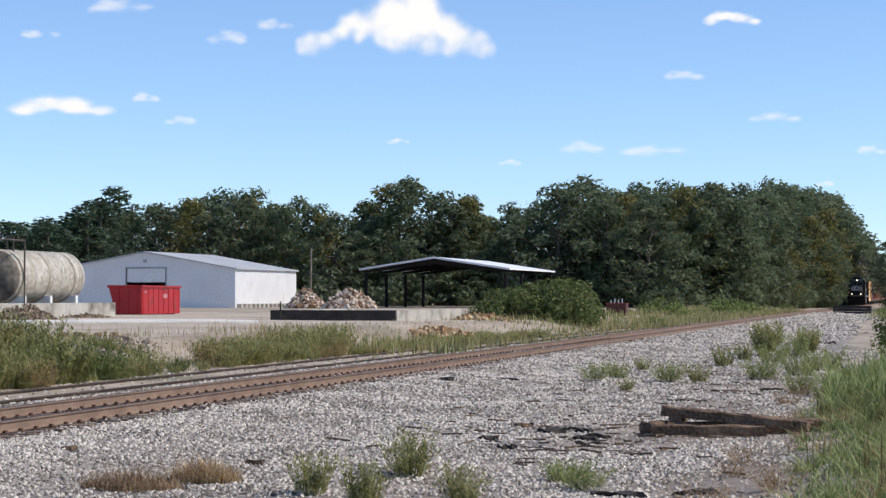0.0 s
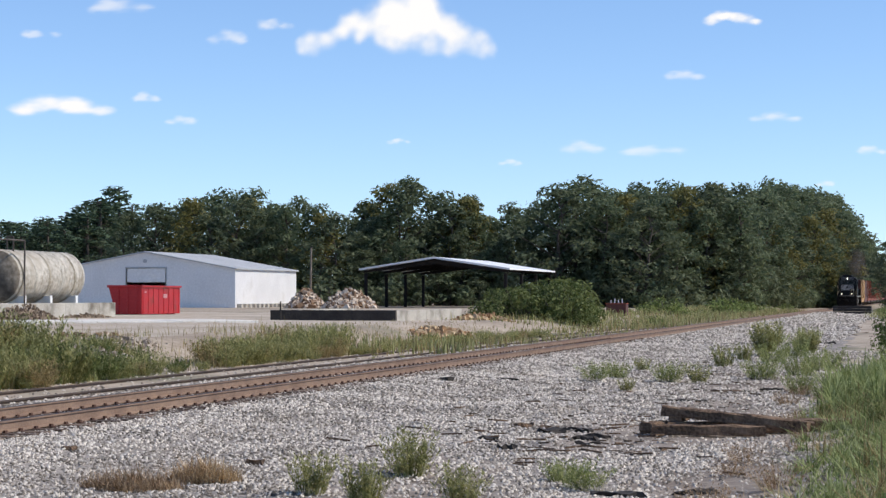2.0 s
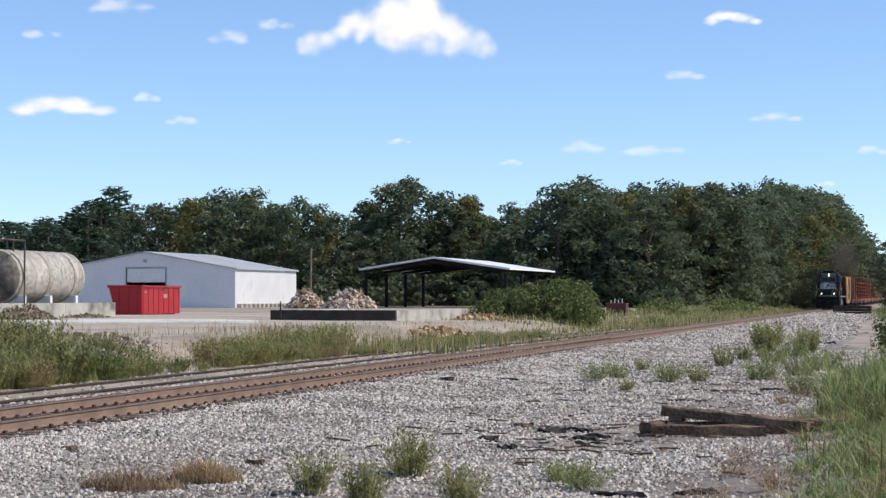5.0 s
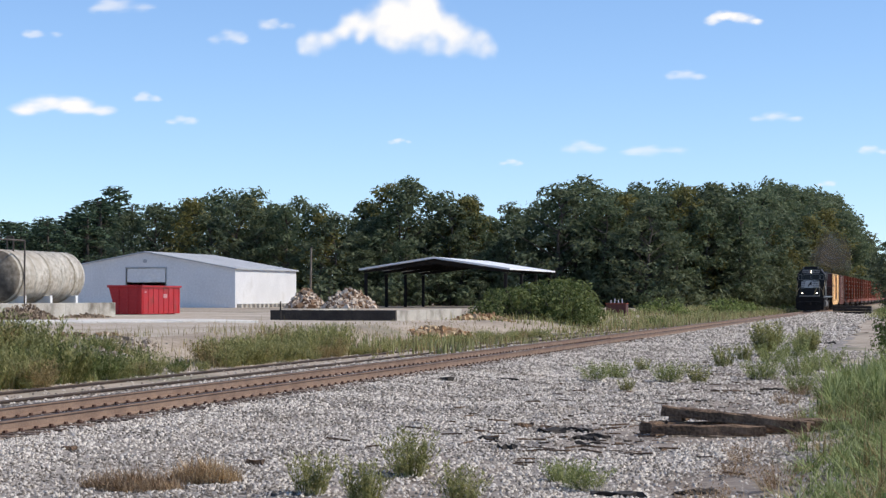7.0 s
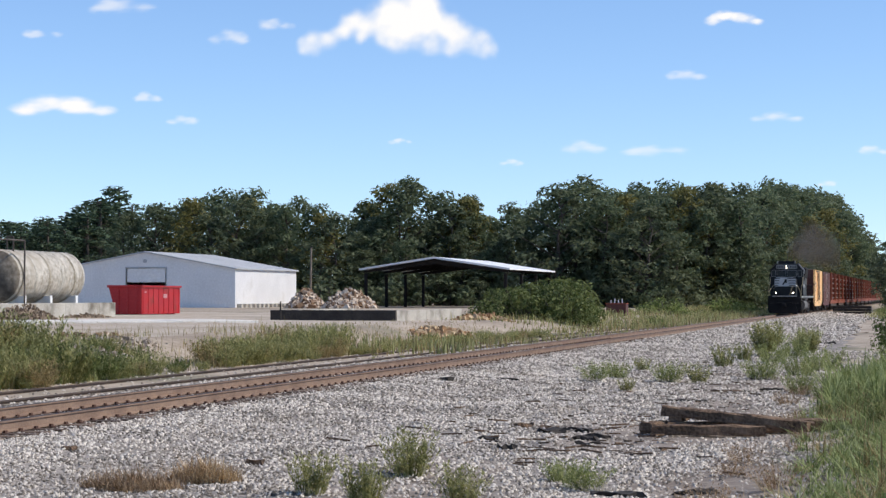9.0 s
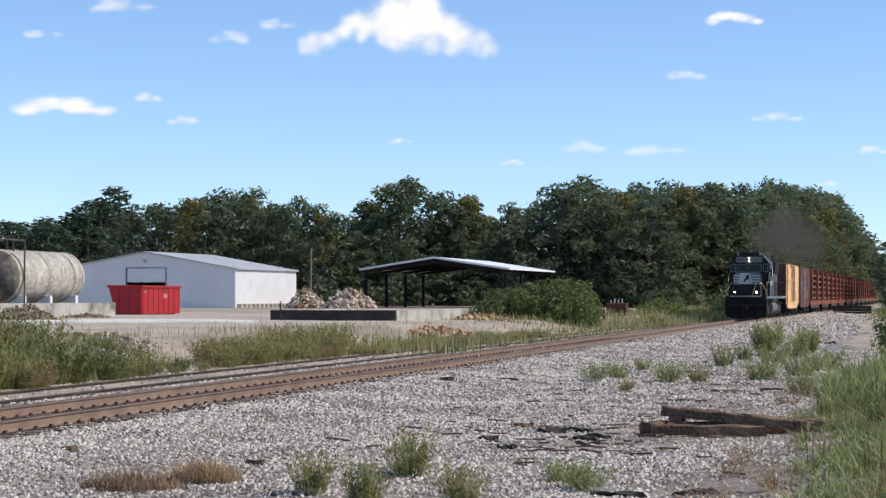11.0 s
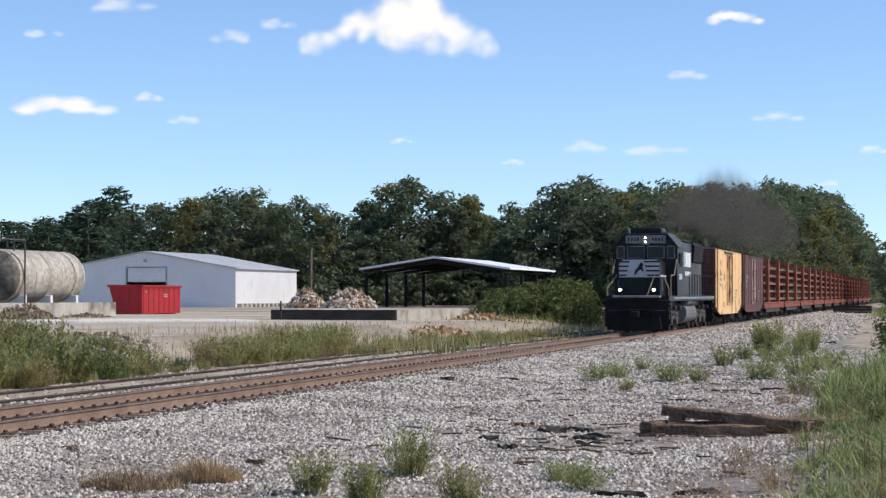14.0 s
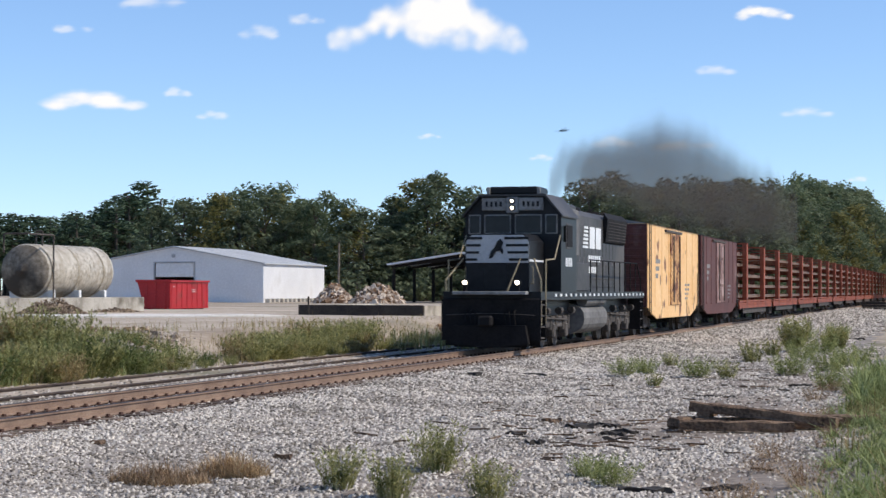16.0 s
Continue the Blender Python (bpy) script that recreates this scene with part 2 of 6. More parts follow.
def thing(name, label, category, group="", at=None, kind=""):
    ob = new(name)
    if at is not None:
        ob.matrix_basis = at
    return tagged(ob, label, category, group, kind)


def box(bm, x0, x1, y0, y1, z0, z1, bevel=0.0, mi=0):
    r = bmesh.ops.create_cube(bm, size=1, matrix=Matrix.Translation(((x0 + x1) / 2, (y0 + y1) / 2, (z0 + z1) / 2)) @ Matrix.Diagonal((abs(x1 - x0), abs(y1 - y0), abs(z1 - z0), 1)))
    vs = r["verts"]
    fs = {f for v in vs for f in v.link_faces}
    for f in fs:
        f.material_index = mi
    if bevel:
        bmesh.ops.bevel(bm, geom=list({ed for v in vs for ed in v.link_edges}), offset=bevel, segments=1, affect="EDGES", profile=0.5)
    return bm


def boxes(*rows, bevel=0.0):
    bm = bmesh.new()
    for r in rows:
        box(bm, *r, bevel=bevel)
    return bm


def tube(bm, p, q, r0, r1=None, n=8, caps=True):
    """A round bar from p to q."""
    p, q = Vector(p), Vector(q)
    r1 = r0 if r1 is None else r1
    m = Matrix.Translation((p + q) / 2) @ (q - p).to_track_quat("Z", "Y").to_matrix().to_4x4()
    bmesh.ops.create_cone(bm, cap_ends=caps, segments=n, radius1=r0, radius2=r1, depth=(q - p).length, matrix=m)
    return bm


def tubes(rows, r, n=6):
    bm = bmesh.new()
    for p, q in rows:
        tube(bm, p, q, r, n=n)
    return bm


def prism(bm, outline, y0, y1):
    """An outline in x and z, drawn out along y."""
    f = [bm.verts.new((x, y0, z)) for x, z in outline]
    g = [bm.verts.new((x, y1, z)) for x, z in outline]
    bm.faces.new(f)
    bm.faces.new(g[::-1])
    for i in range(len(f)):
        j = (i + 1) % len(f)
        bm.faces.new((f[j], f[i], g[i], g[j]))
    bmesh.ops.recalc_face_normals(bm, faces=bm.faces)
    return bm


def fbm(x, y, z=0.0):
    return noise.noise(Vector((x, y, z))) + 0.5 * noise.noise(Vector((2 * x, 2 * y, z + 7)))


def smooth01(v, a, b):
    t = min(1.0, max(0.0, (v - a) / (b - a)))
    return t * t * (3 - 2 * t)


# ---- ground and tracks ----
def ground_z(x, y):
    """Height of the ground: track bed, foreground flat, yard terrace."""
    n = 0.06 * fbm(x * 0.25, y * 0.25) + 0.03 * fbm(x * 1.1, y * 1.1, 3)
    dx = x - TRACK_X
    right = -0.2 - 0.2 * smooth01(dx, 1.8, 4.2) - 0.02 * smooth01(dx, 4, 12) + n * smooth01(dx, 1.8, 5)
    left = -0.2 - 0.05 * smooth01(-dx, 1.9, 2.8)
    terrace = 0.45 - 0.3 * smooth01(y, 85, 150) * smooth01(x, -50, -30)
    bank = left + (terrace - left + n) * smooth01(-dx, 6.6, 10.6 + 1.2 * fbm(y * 0.1, 4.0))
    z = right if dx > 0 else bank
    z += 0.4 * smooth01(x, -2.2, 0.6) * (1 - 0.6 * smooth01(y, 45, 90))
    return z


def build_ground():
    xs = np.concatenate([[-4200, -1500, -600, -250, -120, -80], np.arange(-56, -24, 1.3), np.arange(-24, 6, 0.4), [7, 9, 12, 16, 25, 60, 200, 800, 4200]])
    ys = np.concatenate([[-3000, -600, -150, -40, -12, 0, 8], np.arange(13, 60, 0.5), np.arange(60, 130, 1.3), np.arange(130, 260, 6), np.arange(270, 620, 40), [800, 1400, 2500, 4500]])
    verts = [(float(x), float(y), ground_z(float(x), float(y))) for y in ys for x in xs]
    w = len(xs)
    faces = [(j * w + i, j * w + i + 1, (j + 1) * w + i + 1, (j + 1) * w + i) for j in range(len(ys) - 1) for i in range(w - 1)]
    g = soup("ground", verts, faces, M["gravel"], smooth=True)
    g.data.materials.append(M["soil"])
    g.data.materials.append(M["yard"])
    g.data.materials.append(M["trodden"])
    for p in g.data.polygons:
        c = p.center
        dx = c.x - TRACK_X
        edge = 3.0 + 0.5 * fbm(c.x * 0.5, c.y * 0.5)
        if -dx > 11.4 + 1.5 * fbm(c.x * 0.15, c.y * 0.15, 5) and c.y < 150 and c.y > 40:
            p.material_index = 2
        elif c.x > -8.5 + 0.03 * (c.y - 21) and c.x < -1.2 and 8 < c.y < 62 and smooth01(c.x, -8.5, -4.0) * smooth01(fbm(c.x * 0.35, c.y * 0.2, 2.0), -0.5, 0.5) > 0.3:
            p.material_index = 3
        elif -dx > edge or c.x > -1.6 - 0.03 * (c.y - 21) + 0.8 * fbm(c.x * 0.4, c.y * 0.4) or c.y > 190 or c.y < 8:
            p.material_index = 1
    tagged(g, "pale crushed stone and dry soil beside the railway", "ground", kind="structure")


def rail_bm(x, y0, y1, z):
    out = [(-0.075, -0.17), (0.075, -0.17), (0.075, -0.155), (0.012, -0.135), (0.012, -0.04), (0.036, -0.03), (0.036, -0.006), (0.028, 0), (-0.028, 0), (-0.036, -0.006), (-0.036, -0.03), (-0.012, -0.04), (-0.012, -0.135), (-0.075, -0.155)]
    bm = prism(bmesh.new(), [(x + px, z + pz) for px, pz in out], y0, y1)
    for f in bm.faces:
        c = f.calc_center_median()
        if c.z > z - 0.008:
            f.material_index = 1
    return bm


def build_track(cx, z, name, label, y0, y1, worn):
    t = thing(name, label, "railway track", kind="structure")
    side = 0.7535
    mats = [M["rail"], M["rail_head"]] if worn else [M["old_rail"], M["old_rail"]]
    for s in (-side, side):
        part("rail", rail_bm(cx + s, y0, y1, z), mats, t)
    bm = boxes((-1.3, 1.3, -0.115, 0.115, -0.345, -0.172), bevel=0.012)
    me = bpy.data.meshes.new("tie")
    bm.to_mesh(me)
    bm.free()
    me.materials.append(M["tie"])
    bm = boxes((-0.17, 0.17, -0.09, 0.09, -0.182, -0.165), (-0.12, -0.085, -0.04, 0.04, -0.17, -0.13), (0.085, 0.12, -0.04, 0.04, -0.17, -0.13))
    pm = bpy.data.meshes.new("tie_plate")
    bm.to_mesh(pm)
    bm.free()
    pm.materials.append(M["spike"])
    rnd = random.Random(5)
    y = 17.0
    count = 0
    while y < (165 if worn else 62):
        if count < 260:
            o = new("tie", me)
            o.matrix_basis = pose(cx + rnd.uniform(-0.04, 0.04), y, z + rnd.uniform(-0.01, 0.006), 0, 0, rnd.uniform(-1, 1))
            o.parent = t
        if worn and y < 90:
            for s in (-side, side):
                o = new("tie_plate", pm)
                o.matrix_basis = pose(cx + s, y, z)
                o.parent = t
        y += 0.5 + rnd.uniform(-0.02, 0.02)
        count += 1
    return t


build_ground()
build_track(TRACK_X, 0.0, "main_track", "rusty steel rails spiked to wooden ties in stone ballast", -60, 900, True)
build_track(SIDING_X, -0.18, "siding_track", "dark disused siding rails half hidden by weeds", -60, 140, False)


# ---- yard ----
def ribs(parent, mat, x0, x1, z0, z1, at, step, depth, axis="x", top=None):
    """Upright ribs on a wall, each a part of its own."""
    n = int(abs(x1 - x0) / step)
    for i in range(n + 1):
        c = x0 + (x1 - x0) * (i + 0.5) / (n + 1)
        zt = top(c) if top else z1
        if axis == "x":
            part("rib", boxes((c - 0.05, c + 0.05, at - depth, at - 0.002, z0, zt)), mat, parent)
        else:
            part("rib", boxes((at + 0.002, at + depth, c - 0.05, c + 0.05, z0, zt)), mat, parent)


def build_warehouse():
    W, L, E, R, T = 20.6, 21.0, 4.15, 5.95, 0.2
    w = thing("warehouse", "white sheet-steel warehouse with a low gabled roof", "warehouse", at=pose(-72.7, 202.2, 0.45))
    wall = lambda x: E + (R - E) * (1 - abs(x + W / 2) / (W / 2))
    bm = bmesh.new()
    d0, d1, dh = -12.5, -7.9, 4.3
    for a, b in ((-W, d0), (d1, 0)):
        prism(bm, [(a, 0), (b, 0), (b, wall(b)), (a, wall(a))], 0, T)
    prism(bm, [(d0, dh), (d1, dh), (d1, wall(d1)), (-W / 2, wall(-W / 2)), (d0, wall(d0))], 0, T)
    front = part("wall", bm, M["white_steel"], w, "front gable wall")
    ribs(front, M["white_steel"], -W, d0 - 0.15, 0, 0, 0, 0.9, 0.012, top=lambda x: wall(x) - 0.1)
    ribs(front, M["white_steel"], d1 + 0.15, 0, 0, 0, 0, 0.9, 0.012, top=lambda x: wall(x) - 0.1)
    bm = boxes((-T, 0, T + 0.003, L - T, 0, E))
    side = part("wall", bm, M["white_steel"], w)
    ribs(side, M["white_steel"], 0.3, L - 0.3, 0.35, E - 0.05, 0, 0.7, 0.008, axis="y")
    part("wall", boxes((-W, -W + T, T + 0.003, L - T, 0, E)), M["white_steel"], w)
    part("wall", prism(bmesh.new(), [(-W, 0), (0, 0), (0, E), (-W / 2, R), (-W, E)], L - T + 0.003, L), M["white_steel"], w)
    bm = bmesh.new()
    for s in (0.25, -W - 0.25):
        zz = E - 0.05
        prism(bm, [(-W / 2, R + 0.02), (s, zz + 0.02), (s, zz + 0.14), (-W / 2, R + 0.16)], -0.25, L + 0.25)
    roof = part("roof", bm, M["grey_steel"], w, "pale grey ribbed steel roof")
    for i in range(24):
        y = i * L / 23
        for s in (0.25, -W - 0.25):
            part("seam", tube(bmesh.new(), (-W / 2, y, R + 0.16), (s, y, E + 0.09), 0.014, n=4), M["grey_steel"], roof)
    bm = boxes((d0 + 0.1, d1 - 0.1, 0.08, 0.16, 2.75, dh - 0.05))
    door = part("roller_door", bm, M["white_steel"], w, "half-raised roller door")
    for i in range(5):
        part("slat", boxes((d0 + 0.1, d1 - 0.1, 0.05, 0.078, 2.8 + i * 0.28, 2.86 + i * 0.28)), M["white_steel"], door)
    bm = boxes((d0 - 0.12, d0, -0.05, 0.1, 0, dh + 0.12), (d1, d1 + 0.12, -0.05, 0.1, 0, dh + 0.12), (d0, d1, -0.05, 0.1, dh, dh + 0.12))
    part("door_frame", bm, M["grey_steel"], w)
    bm = bmesh.new()
    tube(bm, (-W / 2, -0.12, R - 0.9), (-W / 2, 0.05, R - 0.9), 0.22, n=12)
    part("vent", bm, M["grey_steel"], w)
    part("floor_slab", boxes((-W + T, -T, T + 0.01, L - T, -0.1, 0.12)), M["concrete"], w)
    for i in range(13):
        y = 0.8 + i * 1.45
        part("pier", boxes((0.03, 0.55, y - 0.28, y + 0.28, -0.25, 0.42), bevel=0.04), M["concrete"], w, "pale concrete footing block" if i == 0 else "")


def build_dumpster(m):
    d = thing("dumpster", "red steel roll-off dumpster on the dirt yard", "dumpster", at=m)
    W, L, H, t = 2.4, 7.0, 1.98, 0.08
    part("side_wall", boxes((-t, 0, 0, L, 0.15, H - 0.05), bevel=0.01), M["red"], d)
    # the far side leans out towards the rim
    part("side_wall", prism(bmesh.new(), [(-W + 0.5, 0.15), (-W + 0.5 + t, 0.15), (-W + t, H - 0.05), (-W, H - 0.05)], 0, L), M["red"], d)
    for name, y in (("end_wall", 0.004), ("tailgate", L - t)):
        part(name, prism(bmesh.new(), [(-W + 0.58, 0.15), (-t, 0.15), (-t, H - 0.05), (-W + t, H - 0.05)], y, y + t - 0.004), M["red"], d)
    part("floor", boxes((-W + 0.5, 0, 0, L, 0.05, 0.148)), M["red"], d)
    for i in range(8):
        y = 0.25 + i * (L - 0.5) / 7
        part("rib", boxes((0.003, 0.03, y - 0.05, y + 0.05, 0.1, H - 0.16), bevel=0.008), M["red"], d)
    for i in range(3):
        x = -0.35 - i * 0.65
        part("end_rib", boxes((x - 0.05, x + 0.05, -0.04, -0.003, 0.1, H - 0.16), bevel=0.015), M["red"], d)
    bm = boxes((-W - 0.08, 0.12, -0.11, 0.06, H - 0.14, H + 0.02), (-0.04, 0.12, 0.06, L + 0.05, H - 0.14, H), (-W - 0.08, -W + 0.05, 0.06, L + 0.05, H - 0.14, H), (-W, 0, L - 0.1, L + 0.05, H - 0.14, H), bevel=0.02)
    part("top_rail", bm, M["red"], d)
    part("skid", boxes((-0.5, -0.35, 0, L, -0.05, 0.06)), M["dark_steel"], d)
    part("skid", boxes((-W + 0.35, -W + 0.5, 0, L, -0.05, 0.06)), M["dark_steel"], d)
    for y0, y1, z0 in ((3.8, 4.5, 1.3), (3.8, 4.5, 1.16), (0.45, 0.8, 1.5)):
        part("decal", boxes((0.032, 0.038, y0, y1, z0, z0 + 0.08)), M["faded_white"], d, "faded white lettering bar")
    return d


def build_tank(m):
    t = thing("storage_tank", "weathered cream horizontal steel storage tank on saddles", "storage tank", at=m)
    R, L = 1.56, 9.0
    ends = [(0.02, -0.42), (0.55, -0.37), (0.95, -0.26), (1.28, -0.12), (1.5, 0.02), (R, 0.2)]
    line = ends + [(R, L * k / 10) for k in range(1, 10)] + [(r, L - y) for r, y in ends[::-1]]
    n = 40
    verts, faces = [], []
    for r, y in line:
        for i in range(n):
            a = 2 * math.pi * i / n
            verts.append((r * math.cos(a), y, r * math.sin(a)))
    for j in range(len(line) - 1):
        for i in range(n):
            k = (i + 1) % n
            faces.append((j * n + i, j * n + k, (j + 1) * n + k, (j + 1) * n + i))
    faces.append(tuple(range(n)))
    faces.append(tuple((len(line) - 1) * n + i for i in range(n))[::-1])
    shell = soup("shell", verts, faces, M["tank"], t, smooth=True)
    # near end gets its own darker colour: brown stains plus painted shade
    shell.data.materials.append(M["tank_end"])
    for p in shell.data.polygons:
        if p.center.y < 0.1:
            p.material_index = 1
    for k, y in enumerate((0.3, 2.1, 3.9, 5.7, 7.4, 8.7)):
        bm = bmesh.new()
        for i in range(n):
            a0, a1 = 2 * math.pi * i / n, 2 * math.pi * (i + 1) / n
            vs = [bm.verts.new((r * math.cos(a), yy, r * math.sin(a))) for r, a, yy in ((R + 0.02, a0, y - 0.09), (R + 0.02, a1, y - 0.09), (R + 0.02, a1, y + 0.09), (R + 0.02, a0, y + 0.09))]
            bm.faces.new(vs)
        part("weld_band", bm, M["pale_band" if k % 2 else "tank_band"], t, "pale scraped band" if k % 2 else "rust-stained weld band")
    for y in (0.9, 4.4, 8.0):
        bm = boxes((-1.35, 1.42, y - 0.15, y + 0.15, -1.65, -1.1), bevel=0.02)
        part("saddle", bm, M["white"], t, "white painted saddle")
    bm = tubes([((1.65, 0.3, -1.7), (1.65, 0.3, 2.05)), ((1.65, 0.3, 2.05), (1.65, -3.0, 2.05)), ((1.65, -3.0, 2.05), (0.2, -3.0, 2.05)), ((0.2, -3.0, 2.05), (0.2, -3.0, 1.0))], 0.05)
    part("fill_pipe", bm, M["grime"], t, "thin dark overhead fill pipe")
    bm = tubes([((0.1, 1.2, 1.45), (0.1, 1.2, 2.3)), ((0.5, 1.2, 1.4), (0.5, 1.2, 2.3)), ((0.1, 1.2, 2.3), (0.5, 1.2, 2.3))], 0.05)
    part("vent_pipe", bm, M["grime"], t)
    return t


def build_shed():
    s = thing("open_shed", "open-sided pole shed with a bright sheet-metal roof", "shed", at=pose(-52.0, 207.5, 0.3))
    W, L, E, R = 16.0, 25.0, 4.25, 5.45
    h = W / 2
    for sg in (1, -1):
        bm = prism(bmesh.new(), [(0, R), (sg * (h + 0.3), E - 0.05), (sg * (h + 0.3), E + 0.1), (0, R + 0.15)], -0.6, L + 0.6)
        slope = part("roof_slope", bm, M["bright_roof"], s)
        for i in range(19):
            y = -0.5 + i * (L + 1.0) / 18
            part("seam", tube(bmesh.new(), (0, y, R + 0.15), (sg * (h + 0.3), y, E + 0.1), 0.01, n=4), M["bright_roof"], slope)
    for k in range(4):
        y = 0.1 + k * (L - 0.2) / 3
        bm = prism(bmesh.new(), [(-h, E - 0.35), (-h, E - 0.08), (0, R - 0.03), (h, E - 0.08), (h, E - 0.35), (0, R - 0.6)], y - 0.1, y + 0.1)
        part("rafter", bm, M["dark_steel"], s)
        for x in (-h + 0.3, h - 0.3):
            zt = E - 0.2 + (R - E) * (1 - abs(x) / h) - 0.25
            part("post", boxes((x - 0.16, x + 0.16, y - 0.16, y + 0.16, -0.4, zt), bevel=0.02), M["dark_steel"], s)
    part("fascia", prism(bmesh.new(), [(-h - 0.3, E - 0.08), (-h - 0.3, E + 0.12), (0, R + 0.17), (0, R - 0.03)], -0.68, -0.61), M["white_steel"], s)
    part("fascia", prism(bmesh.new(), [(h + 0.3, E - 0.08), (h + 0.3, E + 0.12), (0, R + 0.17), (0, R - 0.03)], -0.68, -0.61), M["white_steel"], s)


def build_dock():
    d = thing("loading_dock", "low concrete loading dock, its shaded end coloured dark", "loading dock", at=pose(-29.0, 105.6, 0.25))
    # concrete end turned from the sun; its shade is put into the dark colour
    part("end_wall", boxes((-6.9, 0.3, 0, 0.3, -0.3, 0.72), bevel=0.02), M["wood_dark_and_shade"], d, "concrete end wall coloured dark for its shade")
    for i in range(7):
        y = 0.305 + i * 2.2
        part("wall_panel", boxes((0, 0.3, y, y + 2.19, -0.3, 0.7 - 0.01 * (i % 2)), bevel=0.015), M["concrete"], d)
    part("back_wall", boxes((-6.9, -6.6, 0.31, 15.7, -0.3, 0.7)), M["concrete"], d)
    part("deck", boxes((-6.59, -0.01, 0.31, 15.7, -0.3, 0.55)), M["concrete"], d)


def build_pipe_wall():
    w = thing("retaining_wall", "low stained concrete wall under the tank", "concrete wall", at=pose(-50.6, 98.4, 0.35))
    for i in range(8):
        y = i * 2.5
        part("wall_panel", boxes((-0.25, 0, y, y + 2.49, -0.3, 0.98), bevel=0.02), M["concrete"], w)
    part("wall_end", boxes((-5, -0.255, 19.7, 19.99, -0.3, 0.97)), M["concrete"], w)


def heap(name, label, cx, cy, cz, rx, ry, h, n, mat, seed, size=0.35):
    """A pile of broken pieces on a low mound."""
    rnd = random.Random(seed)
    verts, faces = [], []
    for i in range(n):
        a, r = rnd.uniform(0, 2 * math.pi), math.sqrt(rnd.random())
        px, py = cx + rx * r * math.cos(a), cy + ry * r * math.sin(a)
        pz = cz + h * (1 - r ** 1.6) * rnd.uniform(0.55, 1.0)
        m = Matrix.Translation((px, py, pz)) @ Euler((rnd.uniform(0, 6), rnd.uniform(0, 6), rnd.uniform(0, 6))).to_matrix().to_4x4()
        s = size * rnd.uniform(0.4, 1.3)
        e = (s, s * rnd.uniform(0.3, 0.9), s * rnd.uniform(0.15, 0.6))
        b = len(verts)
        for c in range(8):
            verts.append(tuple(m @ Vector(((c & 1) * e[0] - e[0] / 2, (c >> 1 & 1) * e[1] - e[1] / 2, (c >> 2) * e[2] - e[2] / 2))))
        faces += [(b, b + 2, b + 3, b + 1), (b + 4, b + 5, b + 7, b + 6), (b, b + 1, b + 5, b + 4), (b + 2, b + 6, b + 7, b + 3), (b, b + 4, b + 6, b + 2), (b + 1, b + 3, b + 7, b + 5)]
    b = len(verts)
    k = 20
    verts.append((cx, cy, cz + h * 0.75))
    for i in range(k):
        a = 2 * math.pi * i / k
        verts.append((cx + rx * math.cos(a), cy + ry * math.sin(a), cz - 0.15))
    faces += [(b, b + 1 + i, b + 1 + (i + 1) % k) for i in range(k)]
    ob = soup(name, verts, faces, mat)
    return tagged(ob, label, "debris pile", "debris heaps", "stuff")


# tank end: dark stains, with the end's shade mixed into the colour
M["tank_end"] = material("stained_and_shaded_tank_end", (0.1, 0.08, 0.055), (0.36, 0.31, 0.24), rough=0.75, scale=0.5, fine=5, bump=0.1, stain=(0.05, 0.04, 0.03), stain_scale=0.45, stain_low=0.45, stain_high=0.6)
M["tank_band"] = material("rusty_weld_band", (0.15, 0.12, 0.08), (0.42, 0.37, 0.28), rough=0.75, scale=0.8, fine=6, bump=0.1)
# dark timber colour, also used as painted shade on the dock's end wall
M["wood_dark_and_shade"] = material("tarred_timber_and_wall_shade", (0.02, 0.017, 0.015), (0.06, 0.05, 0.042), rough=0.85, scale=1.5, fine=12, bump=0.3)
M["orange_soil"] = material("orange_clay_rubble", (0.3, 0.17, 0.08), (0.55, 0.4, 0.24), rough=0.95, scale=2, fine=9, island=0.3)
M["faded_white"] = material("faded_white_paint", (0.5, 0.25, 0.24), (0.7, 0.5, 0.48), rough=0.6, scale=3, fine=12, bump=0.03)
M["pale_band"] = material("scraped_tank_paint", (0.36, 0.33, 0.27), (0.68, 0.64, 0.55), rough=0.6, scale=0.7, fine=5, bump=0.1, stain=(0.3, 0.26, 0.2), stain_scale=0.8)
build_warehouse()
build_dumpster(pose(-51.8, 125.6, 0.47))
build_tank(pose(-52.25, 105.0, 2.87))
build_shed()
build_dock()
build_pipe_wall()


# ---- plants ----
def leaf_cloud(rnd, clumps, per, leaf, squash=0.8):
    """Leaf faces gathered in uneven clumps: (centre, radius) pairs."""
    verts, faces = [], []
    for c, r in clumps:
        k = max(6, int(per * r * r))
        for _ in range(k):
            d = Vector((rnd.gauss(0, 1), rnd.gauss(0, 1), rnd.gauss(0, 1))).normalized()
            p = Vector(c) + Vector((d.x, d.y, d.z * squash)) * r * (rnd.uniform(0.35, 1.0) ** 0.5) * rnd.uniform(0.8, 1.12)
            nrm = (d + Vector((rnd.uniform(-1, 1), rnd.uniform(-1, 1), rnd.uniform(-0.4, 1.2)))).normalized()
            u = nrm.orthogonal().normalized()
            v = nrm.cross(u)
            a = rnd.uniform(0, 6.28)
            u, v = u * math.cos(a) + v * math.sin(a), v * math.cos(a) - u * math.sin(a)
            s = leaf * rnd.uniform(0.55, 1.35)
            b = len(verts)
            verts += [tuple(p - u * s), tuple(p - v * s * 0.45), tuple(p + u * s + nrm * s * 0.2), tuple(p + v * s * 0.45)]
            faces.append((b, b + 1, b + 2, b + 3))
    return verts, faces


